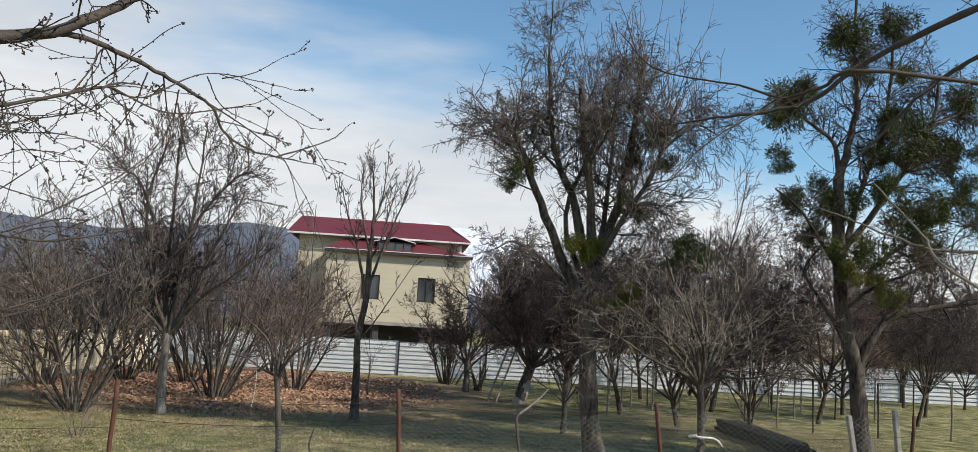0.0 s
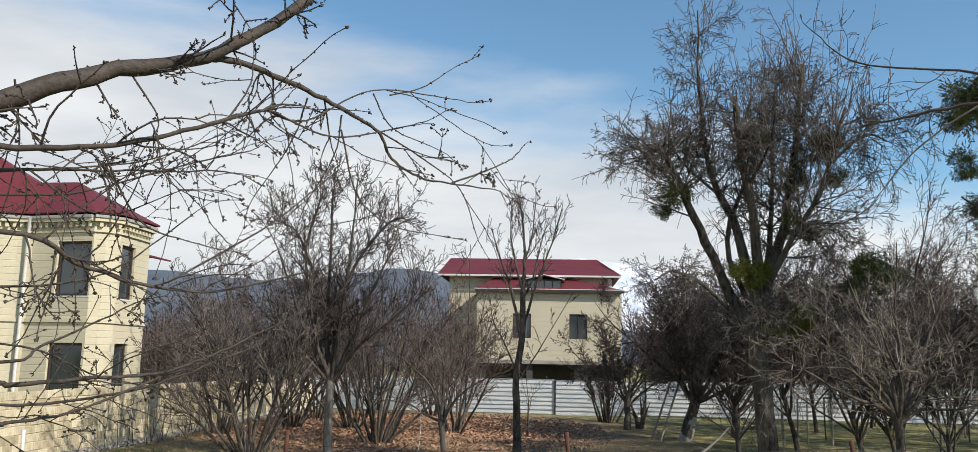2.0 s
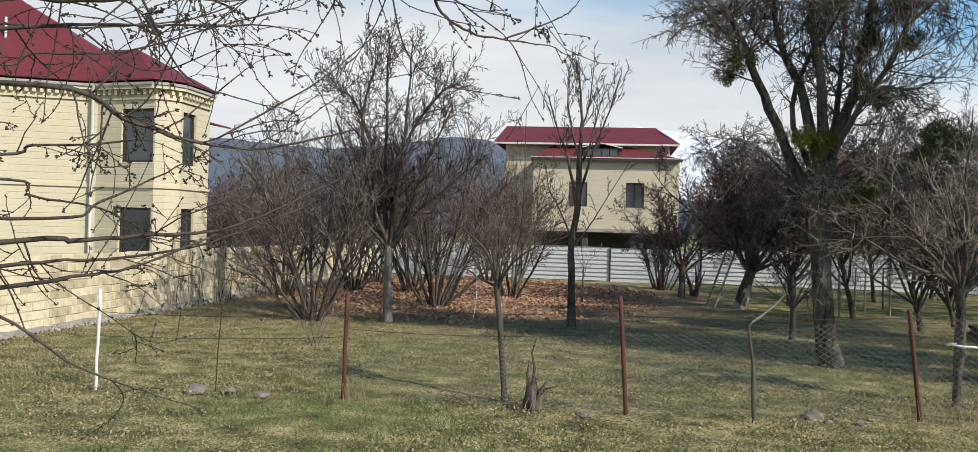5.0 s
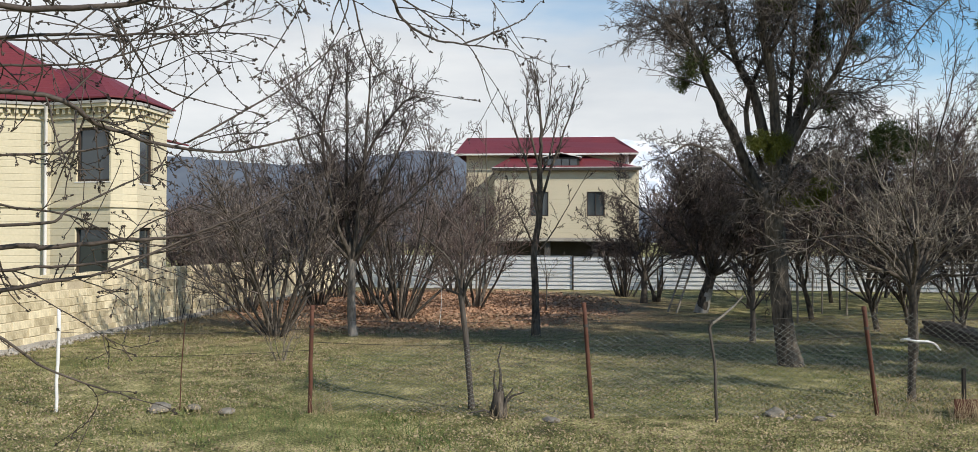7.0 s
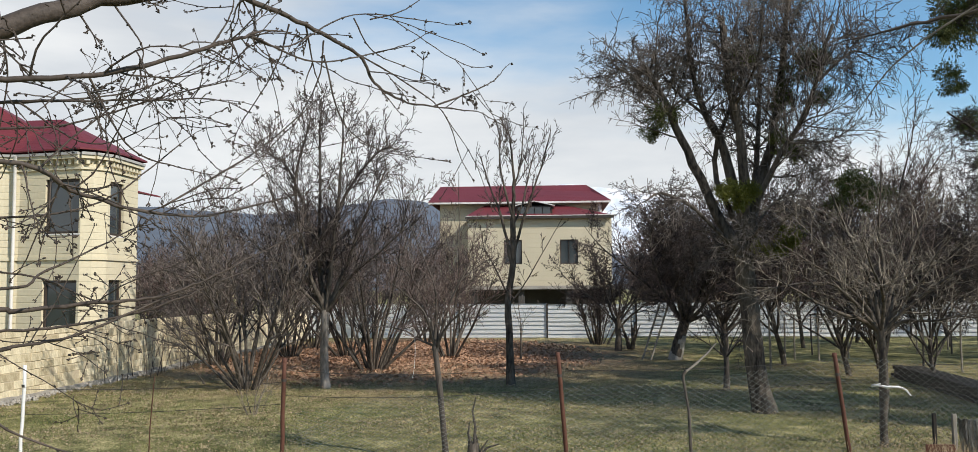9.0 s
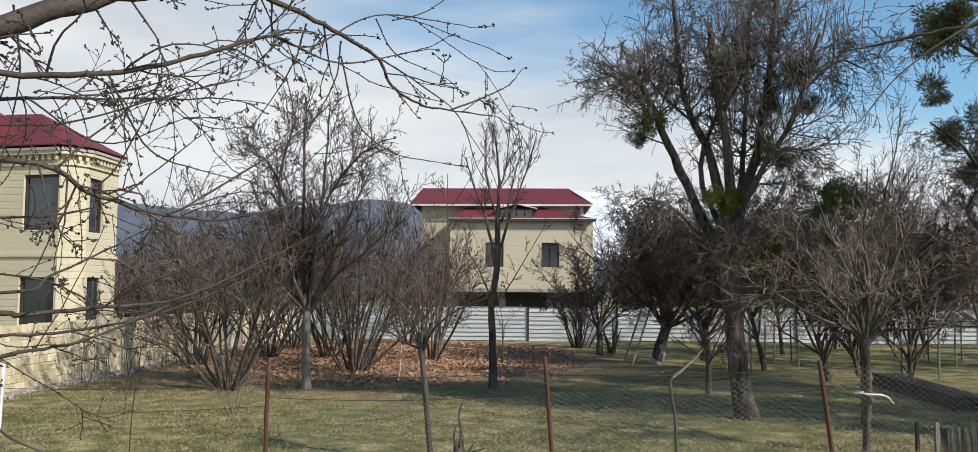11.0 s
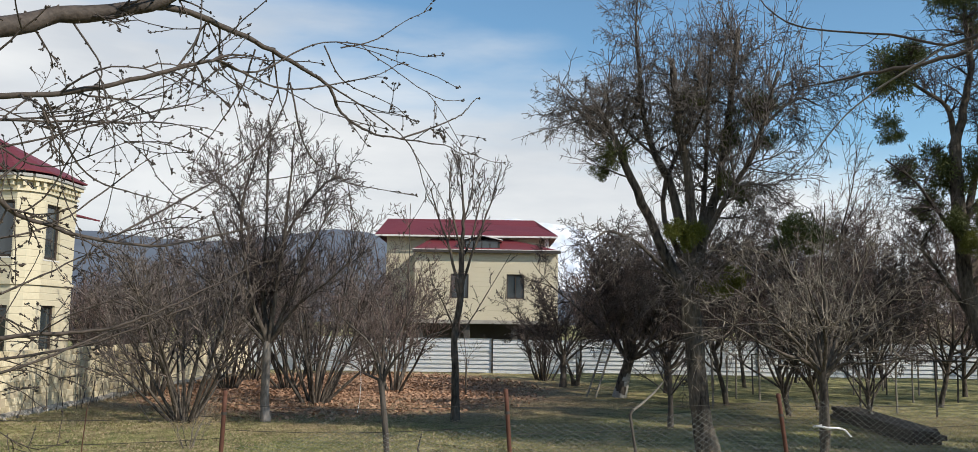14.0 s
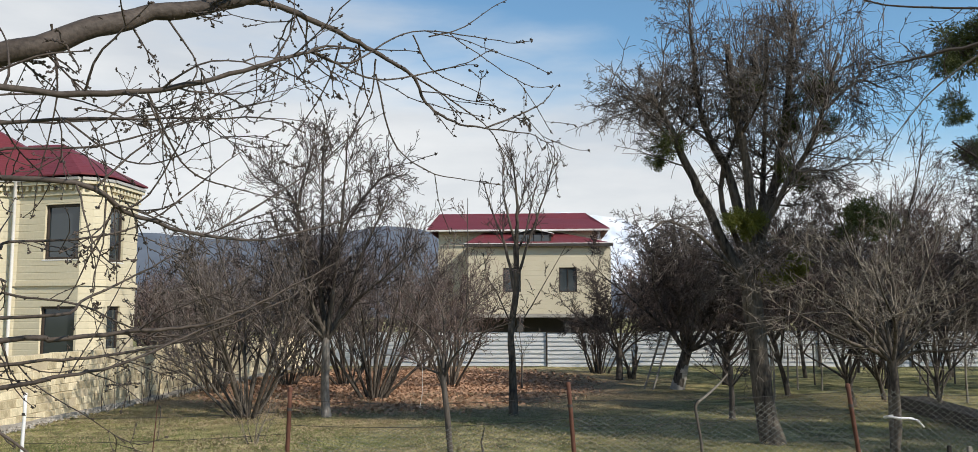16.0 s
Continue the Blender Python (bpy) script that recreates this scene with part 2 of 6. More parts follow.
def box_bm(size, at=(0, 0, 0), bevel=0.0, bm=None, turn=None):
    """A box by its size and the middle of its base."""
    bm = bm or bmesh.new()
    m = Matrix.Translation(at) @ (turn or Matrix()) @ Matrix.Translation((0, 0, size[2] / 2)) @ Matrix.Diagonal((*size, 1))
    got = bmesh.ops.create_cube(bm, size=1, matrix=m)
    if bevel:
        edges = list({e for v in got["verts"] for e in v.link_edges})
        bmesh.ops.bevel(bm, geom=edges, offset=bevel, segments=1, affect="EDGES")
    return bm


def poly_prism(points, z0, z1):
    """A closed upright prism over a plan."""
    bm = bmesh.new()
    low = [bm.verts.new((x, y, z0)) for x, y in points]
    top = [bm.verts.new((x, y, z1)) for x, y in points]
    n = len(points)
    for i in range(n):
        bm.faces.new((low[i], low[(i + 1) % n], top[(i + 1) % n], top[i]))
    bm.faces.new(top)
    bm.faces.new(low[::-1])
    bmesh.ops.recalc_face_normals(bm, faces=bm.faces)
    return bm


class Wood:
    """Gathers tapering rods and turns them into one mesh, a batch for each count of points."""

    def __init__(self):
        self.rods = {}

    def add(self, pts, radii, sides):
        self.rods.setdefault((len(pts), sides), []).append((pts, radii))

    def mesh(self, name):
        verts, faces, base = [], [], 0
        for (n, k), rods in self.rods.items():
            P = np.array([r[0] for r in rods], float)
            R = np.array([r[1] for r in rods], float)
            M = len(rods)
            T = np.gradient(P, axis=1)
            T /= np.linalg.norm(T, axis=2, keepdims=True) + 1e-9
            mean = P[:, -1] - P[:, 0]
            ref = np.where((np.abs(mean[:, 2]) > 0.7 * np.linalg.norm(mean, axis=1))[:, None], (1.0, 0.13, 0), (0.0, 0.1, 1.0))
            U = np.cross(T, ref[:, None, :])
            U /= np.linalg.norm(U, axis=2, keepdims=True) + 1e-9
            V = np.cross(T, U)
            a = np.arange(k) * 2 * np.pi / k
            ring = P[:, :, None] + R[:, :, None, None] * (np.cos(a)[:, None] * U[:, :, None] + np.sin(a)[:, None] * V[:, :, None])
            verts.append(ring.reshape(-1, 3))
            i = np.arange(n - 1)[:, None] * k
            j = np.arange(k)
            j2 = (j + 1) % k
            quad = np.stack([i + j, i + j2, i + k + j2, i + k + j], -1).reshape(-1, 4)
            faces.append((quad[None] + (np.arange(M) * n * k)[:, None, None]).reshape(-1, 4) + base)
            base += M * n * k
        me = bpy.data.meshes.new(name)
        fill(me, np.concatenate(verts), np.concatenate(faces))
        me.shade_smooth()
        return me


def fill(me, verts, faces):
    """Vertices and faces of one size, straight from arrays."""
    k = faces.shape[1]
    me.vertices.add(len(verts))
    me.vertices.foreach_set("co", np.ascontiguousarray(verts, np.float32).ravel())
    me.loops.add(faces.size)
    me.loops.foreach_set("vertex_index", np.ascontiguousarray(faces, np.int32).ravel())
    me.polygons.add(len(faces))
    me.polygons.foreach_set("loop_start", np.arange(len(faces), dtype=np.int32) * k)
    me.update(calc_edges=True)


def unit(v):
    return v / (np.linalg.norm(v) + 1e-9)


def aside(rng, d, angle):
    """A way that leans by angle from d, to a random side."""
    r = rng.normal(size=3)
    s = unit(r - d * (r @ d))
    return unit(d * math.cos(angle) + s * math.sin(angle))


UP = np.array([0.0, 0.0, 1.0])


def grow(rng, sink, p, d, length, r, lvl, spec):
    """One shoot and, level by level, the shoots that it bears. sink(lvl) is the Wood that takes it."""
    step = spec["step"][lvl]
    n = max(3 if lvl < 2 else 2, min(14, int(length / step) + 1))
    pts, radii = [p], [r]
    for i in range(n):
        d = unit(d + rng.normal(size=3) * spec["wander"][lvl] + UP * spec["rise"][lvl])
        p = p + d * (length / n)
        pts.append(p)
        radii.append(max(spec["thin"], r * (1 - spec["taper"] * (i + 1) / n)))
    sink(lvl).add(pts, radii, 7 if r > 0.05 else 5 if r > 0.018 else 3)
    if lvl >= spec["levels"]:
        return
    kids = max(1, int(spec["kids"][lvl] * rng.uniform(0.75, 1.25)))
    for c in range(kids):
        s = spec["from"][lvl] + (1 - spec["from"][lvl]) * (c + rng.uniform(0.1, 0.9)) / kids
        i = min(int(s * n), n - 1)
        f = s * n - i
        at = np.asarray(pts[i]) * (1 - f) + np.asarray(pts[i + 1]) * f
        way = unit(np.asarray(pts[i + 1]) - np.asarray(pts[i]))
        w = aside(rng, way, radians(spec["angle"][lvl] * rng.uniform(0.6, 1.35)))
        size = length * spec["ratio"][lvl] * rng.uniform(0.55, 1.25) * (1.15 - 0.6 * s)
        grow(rng, sink, at, w, size, max(spec["thin"], min(radii[i] * 0.7, r * spec["slim"][lvl])), lvl + 1, spec)


SPEC = dict(levels=3, step=(0.45, 0.32, 0.26, 0.26), wander=(0.10, 0.16, 0.20, 0.22), rise=(0.05, 0.05, 0.04, 0.02),
            kids=(9, 9, 6, 0), angle=(45, 48, 50, 40), ratio=(0.42, 0.42, 0.45, 0.4), slim=(0.38, 0.45, 0.55, 0.5), thin=0.0042, taper=0.85,
            **{"from": (0.22, 0.15, 0.12, 0)})


def spec(**kw):
    s = dict(SPEC)
    s.update({("from" if k == "begin" else k): v for k, v in kw.items()})
    return s


def tree(name, place, label, seed, trunk, limbs, limb_len, limb_angle, sp, twig=TWIG, bark=BARK, lean=(0, 0), leader=0.0, group="", category="tree", flare=1.25, drop=0.35, girth=0.37):
    """A bare tree: trunk = (height, radius); limbs leave from its top, and a leader may go on upward."""
    rng = np.random.default_rng(seed)
    top = thing(name, place, label, category, group)
    body, crown = Wood(), Wood()
    sink = lambda lvl: body if lvl == 0 else crown
    h, r = trunk
    n = max(5, int(h / 0.3))
    end = np.array([lean[0] * h, lean[1] * h, h])
    pts = [end * (i / n) + np.append(rng.normal(size=2) * r * 0.09, 0) * (0 < i) for i in range(n + 1)]
    pts[0] = np.array([0, 0, -0.06])
    radii = [r * (flare - (flare - 0.92) * min(1, (i / n) * 2.2)) for i in range(n + 1)]
    body.add(pts, radii, 12)
    axis = unit(pts[-1] - pts[-2])
    for i in range(limbs):
        a = 2.4 * i + rng.uniform(-0.4, 0.4)
        tilt = radians(limb_angle * rng.uniform(0.55, 1.25))
        d = unit(np.array([math.cos(a) * math.sin(tilt), math.sin(a) * math.sin(tilt), math.cos(tilt)]) + axis * 0.15)
        s = 1 - drop * rng.random() * (i > 1)
        at = pts[max(1, int(s * n))]
        grow(rng, sink, at, d, limb_len * rng.uniform(0.75, 1.15), r * girth * rng.uniform(0.8, 1.2), 0, sp)
    if leader:
        grow(rng, sink, pts[-1], unit(axis + UP), leader, r * 0.6, 0, sp)
    link("trunk", body.mesh("trunk"), bark, top)
    if crown.rods:
        link("crown", crown.mesh("crown"), twig, top)
    return top


def bush(name, place, label, seed, stems, length, tilt, sp, twig=TWIG, bark=BARK, spread=0.42, radius=0.05, group=""):
    """Many stems from one stool, each a part, with the twigs as their crown."""
    rng = np.random.default_rng(seed)
    top = thing(name, place, label, "bush", group)
    crown = Wood()
    for i in range(stems):
        a = 2.4 * i + rng.uniform(-0.5, 0.5)
        t = radians(tilt * math.sqrt((i + 0.5) / stems) * rng.uniform(0.8, 1.2))
        body = Wood()
        p = np.array([math.cos(a), math.sin(a), 0]) * spread * math.sqrt((i + 0.5) / stems) * rng.uniform(0.5, 1)
        p[2] = -0.05
        d = np.array([math.cos(a) * math.sin(t), math.sin(a) * math.sin(t), math.cos(t)])
        grow(rng, lambda lvl: body if lvl == 0 else crown, p, d, length * rng.uniform(0.7, 1.1), radius * rng.uniform(0.6, 1.15), 0, sp)
        link("stem", body.mesh("stem"), bark, top)
    link("crown", crown.mesh("crown"), twig, top)
    return top


def clump_mesh(seed, leaves=3200, radius=0.5):
    """A bush of mistletoe: tufts of forked stalks with narrow leaves, uneven and with gaps, drooping at the rim."""
    rng = np.random.default_rng(seed)
    tufts = rng.normal(size=(15, 3))
    tufts *= (radius * rng.uniform(0.25, 0.82, 15) / np.linalg.norm(tufts, axis=1))[:, None]
    reach = radius * rng.uniform(0.24, 0.46, 15)
    which = rng.integers(0, 15, leaves)
    d = rng.normal(size=(leaves, 3))
    d /= np.linalg.norm(d, axis=1, keepdims=True)
    c = tufts[which] + d * (reach[which] * rng.uniform(0.05, 1.15, leaves) ** 0.65)[:, None]
    along = d * 0.7 + c / radius * 0.5 + rng.normal(size=(leaves, 3)) * 0.6 - (0, 0, 0.25)
    along /= np.linalg.norm(along, axis=1, keepdims=True)
    side = np.cross(along, rng.normal(size=(leaves, 3)))
    side /= np.linalg.norm(side, axis=1, keepdims=True)
    ln, w = rng.uniform(0.035, 0.085, leaves)[:, None], rng.uniform(0.006, 0.012, leaves)[:, None]
    v = np.stack([c - along * ln * 0.4, c + along * ln * 0.4 + side * w, c + along * ln, c + along * ln * 0.4 - side * w], 1).reshape(-1, 3)
    me = bpy.data.meshes.new("mistletoe")
    fill(me, v, np.arange(leaves * 4).reshape(-1, 4))
    return me


CLUMPS = [clump_mesh(900 + i) for i in range(4)]
CLUMPS_YELLOW = [clump_mesh(950 + i) for i in range(2)]


def mistletoe(parent, places, rng, yellow=False):
    """Clumps on the limbs of a tree; places: x, y, z from its foot, and size."""
    for x, y, z, s in places:
        me = (CLUMPS_YELLOW if yellow else CLUMPS)[int(rng.integers(0, 2 if yellow else 4))]
        ob = link("mistletoe", me, LEAF_YELLOW if yellow else LEAF, parent)
        ob.location = (x, y, z)
        ob.rotation_euler = (float(rng.uniform(-0.4, 0.4)), float(rng.uniform(-0.4, 0.4)), float(rng.uniform(0, 6.28)))
        s = s * 1.12
        ob.scale = (s / 0.5 * float(rng.uniform(0.85, 1.15)), s / 0.5 * float(rng.uniform(0.85, 1.15)), s / 0.5 * float(rng.uniform(0.9, 1.2)))


# ---- ground and distance ----
def ground():
    xs = np.concatenate([np.linspace(-4500, -45, 12), np.linspace(-40, 60, 180), np.linspace(65, 4500, 12)])
    ys = np.concatenate([np.linspace(-4500, -15, 10), np.linspace(-10, 60, 150), np.linspace(66, 4500, 14)])
    X, Y = np.meshgrid(xs, ys)
    Z = np.zeros_like(X)
    for i in range(len(ys)):
        for j in range(len(xs)):
            if -40 <= xs[j] <= 60 and -10 <= ys[i] <= 60:
                Z[i, j] = 0.05 * noise.noise((xs[j] * 0.45, ys[i] * 0.45, 0)) + 0.02 * noise.noise((xs[j] * 1.7, ys[i] * 1.7, 3)) - 0.012
    n = len(xs)
    a = (np.arange(len(ys) - 1)[:, None] * n + np.arange(n - 1)).ravel()
    me = bpy.data.meshes.new("ground")
    fill(me, np.stack([X, Y, Z], -1).reshape(-1, 3), np.stack([a, a + 1, a + n + 1, a + n], -1))
    me.shade_smooth()
    tagged(link("ground", me, GROUND), "worn winter grass with brown leaf litter", "ground", kind="structure")


ground()


def ridge(name, label, y, span, height, seed, material, depth, rough):
    """A far range: folds and spurs that rise to an uneven crest. height(x) gives the crest."""
    nx, ny = 220, 26
    verts = []
    for j in range(ny):
        f = j / (ny - 1)
        for i in range(nx):
            x = span[0] + (span[1] - span[0]) * i / (nx - 1)
            spur = noise.multi_fractal((x / depth * 0.9, seed + f * 1.6, 0.0), 1.0, 2.1, 5)
            h = height(x) * (f ** 0.9) + (spur - 1) * rough * math.sin(math.pi * min(1, f * 0.93 + 0.07)) ** 0.8
            verts.append((x, y + depth * f, h if j else -5))
    a = (np.arange(ny - 1)[:, None] * nx + np.arange(nx - 1)).ravel()
    me = bpy.data.meshes.new(name)
    fill(me, np.array(verts), np.stack([a, a + 1, a + nx + 1, a + nx], -1))
    me.shade_smooth()
    tagged(link(name, me, material), label, "mountain", kind="structure")


# the hill's blue-grey is distance haze put into the base colour
HAZY_HILL = mat("hazy_wooded_hill", (0.065, 0.083, 0.112), (0.13, 0.148, 0.18), 0.004, 1.0, 0, 0.03)
FOOTHILL = mat("brown_wooded_foothill", (0.085, 0.075, 0.08), (0.16, 0.14, 0.14), 0.006, 1.0, 0, 0.05)
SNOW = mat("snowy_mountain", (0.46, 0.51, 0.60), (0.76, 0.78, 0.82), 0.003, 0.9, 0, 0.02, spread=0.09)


def crest_hill(x):
    return 128 + 34 * math.exp(-((x + 255) / 150) ** 2) + 26 * math.exp(-((x + 800) / 260) ** 2) - 75 / (1 + math.exp(-(x + 40) / 70)) + 6 * noise.noise((x / 60, 2, 0))


def crest_snow(x):
    return 335 + 40 * math.exp(-((x - 120) / 260) ** 2) + 26 * noise.noise((x / 130, 5, 0)) + 12 * noise.noise((x / 42, 7, 0)) - 0.10 * max(0, x - 260) - 170 / (1 + math.exp((x + 330) / 70)) - 22


ridge("foothills", "grey-blue wooded foothills below the mountains", 1150, (-2600, 2600), crest_hill, 3.0, HAZY_HILL, 350, 22)
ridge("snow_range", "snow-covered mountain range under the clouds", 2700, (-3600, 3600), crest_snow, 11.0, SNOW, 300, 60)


# ---- block wall, house ----
GUTTER = mat("grey_gutter", (0.28, 0.27, 0.25), (0.45, 0.43, 0.40), 3.0, 0.5, 0.1)
WALL_X, WALL_H, COURSE = -12.4, 1.66, 0.2


def block_wall():
    """Boundary wall of sawn blocks on a rough footing: the nearer stretch block by block, the rest joined."""
    rng = np.random.default_rng(5)
    wall = thing("wall_west", (WALL_X, 0, 0), "pale limestone block boundary wall with open joints", "wall", kind="structure")
    core = box_bm((0.15, 40.2, WALL_H - 0.02), (-0.03, 24.3, 0))
    part("wall_core", core, MORTAR, wall)
    foot = bmesh.new()
    bmesh.ops.create_grid(foot, x_segments=2, y_segments=120, size=0.5, matrix=Matrix.Translation((0.02, 24.3, 0.07)) @ Matrix.Diagonal((0.26, 40.2, 1, 1)))
    ext = bmesh.ops.extrude_face_region(foot, geom=list(foot.faces))
    for v in [g for g in ext["geom"] if isinstance(g, bmesh.types.BMVert)]:
        v.co.z += 0.03
    for v in foot.verts:
        v.co.x += 0.12 * noise.noise((0, v.co.y * 1.3, 0))
        v.co.z += (0.06 * noise.noise((4, v.co.y * 1.7, 0)) if v.co.z > 0.1 else -0.12)
    bmesh.ops.recalc_face_normals(foot, faces=foot.faces)
    part("footing", foot, CONCRETE, wall)
    shape = []
    for i in range(3):
        bm = box_bm((0.12, 0.375 + 0.008 * i, 0.178 + 0.007 * i), (0, 0, 0), 0.010)
        me = bpy.data.meshes.new("block")
        bm.to_mesh(me)
        bm.free()
        me.materials.append(BLOCK)
        shape.append(me)
    rest = bmesh.new()
    for c in range(8):
        y = 4.3 + (0.2 if c % 2 else 0)
        while y < 44.2:
            at = Vector((float(rng.normal(0, 0.008)), y + float(rng.normal(0, 0.006)), 0.06 + c * COURSE + float(rng.normal(0, 0.004))))
            if 17.6 < y < 32.0:
                ob = new("block", shape[int(rng.integers(0, 3))])
                ob.parent, ob.location = wall, at
                ob.rotation_euler[2] = float(rng.normal(0, 0.012))
            else:
                m = Matrix.Translation(at + Vector((0, 0, 0.0935))) @ Matrix.Diagonal((0.12, 0.378, 0.178, 1))
                bmesh.ops.create_cube(rest, size=1, matrix=m)
            y += 0.4
    tagged(part("block_rows", rest, BLOCK, wall), kind="stuff")


def window(parent, at, normal_deg, w, h, sill=True, bars=1, pane_bars=0):
    """A window in a reveal: frame, panes, sill. at: the middle of its lower edge on the wall's face; normal_deg: the way it faces."""
    turn = Matrix.Rotation(radians(normal_deg + 90), 4, "Z")
    win = new("window")
    win.parent = parent
    win.matrix_local = Matrix.Translation(at) @ turn
    t = 0.07
    fr = bmesh.new()
    for sx in (-1, 1):
        box_bm((t, 0.08, h), (sx * (w - t) / 2, 0.03, 0), 0.006, fr)
    for z in (0, h - t):
        box_bm((w - 2 * t, 0.08, t), (0, 0.03, z), 0.006, fr)
    for b in range(bars):
        box_bm((0.05, 0.07, h - 2 * t), (-w / 2 + w * (b + 1) / (bars + 1), 0.03, t), 0.006, fr)
    part("window_frame", fr, FRAME, win, "dark brown window frame")
    part("pane", box_bm((w - 2 * t, 0.012, h - 2 * t), (0, 0.045, t)), GLASS, win, "dark reflecting glass")
    if sill:
        part("sill", box_bm((w + 0.1, 0.12, 0.04), (0, -0.03, -0.045), 0.006), WHITE_TRIM, win)
    return win


def wall_with_holes(a, b, z0, z1, holes, thick=0.3):
    """An upright wall from a to b in plan, with thickness behind and openings (s0, s1, z0, z1) along it."""
    a, b = Vector((*a, 0)), Vector((*b, 0))
    length = (b - a).length
    d = (b - a) / length
    back = Vector((-d.y, d.x, 0)) * thick
    ss = sorted({0.0, length, *[h[0] for h in holes], *[h[1] for h in holes]})
    zs = sorted({z0, z1, *[h[2] for h in holes], *[h[3] for h in holes]})
    bm = bmesh.new()
    solid = lambda i, j: 0 <= i < len(ss) - 1 and 0 <= j < len(zs) - 1 and not any(h[0] <= (ss[i] + ss[i + 1]) / 2 <= h[1] and h[2] <= (zs[j] + zs[j + 1]) / 2 <= h[3] for h in holes)
    P = lambda s, z, k: a + d * s + Vector((0, 0, z)) + back * k
    face = lambda pts: bm.faces.new([bm.verts.new(p) for p in pts])
    for i in range(len(ss) - 1):
        for j in range(len(zs) - 1):
            if not solid(i, j):
                continue
            s0, s1, h0, h1 = ss[i], ss[i + 1], zs[j], zs[j + 1]
            face((P(s0, h0, 0), P(s1, h0, 0), P(s1, h1, 0), P(s0, h1, 0)))
            face((P(s1, h0, 1), P(s0, h0, 1), P(s0, h1, 1), P(s1, h1, 1)))
            if not solid(i - 1, j):
                face((P(s0, h0, 1), P(s0, h0, 0), P(s0, h1, 0), P(s0, h1, 1)))
            if not solid(i + 1, j):
                face((P(s1, h0, 0), P(s1, h0, 1), P(s1, h1, 1), P(s1, h1, 0)))
            if not solid(i, j - 1):
                face((P(s0, h0, 1), P(s1, h0, 1), P(s1, h0, 0), P(s0, h0, 0)))
            if not solid(i, j + 1):
                face((P(s0, h1, 0), P(s1, h1, 0), P(s1, h1, 1), P(s0, h1, 1)))
    bmesh.ops.remove_doubles(bm, verts=bm.verts, dist=0.0005)
    return bm


def roof_faces(bm, polys):
    for p in polys:
        bm.faces.new([bm.verts.new(v) for v in p])
    bmesh.ops.remove_doubles(bm, verts=bm.verts, dist=0.001)
    ext = bmesh.ops.extrude_face_region(bm, geom=list(bm.faces))
    for v in [g for g in ext["geom"] if isinstance(g, bmesh.types.BMVert)]:
        v.co.z += 0.05
    bmesh.ops.recalc_face_normals(bm, faces=bm.faces)
    return bm


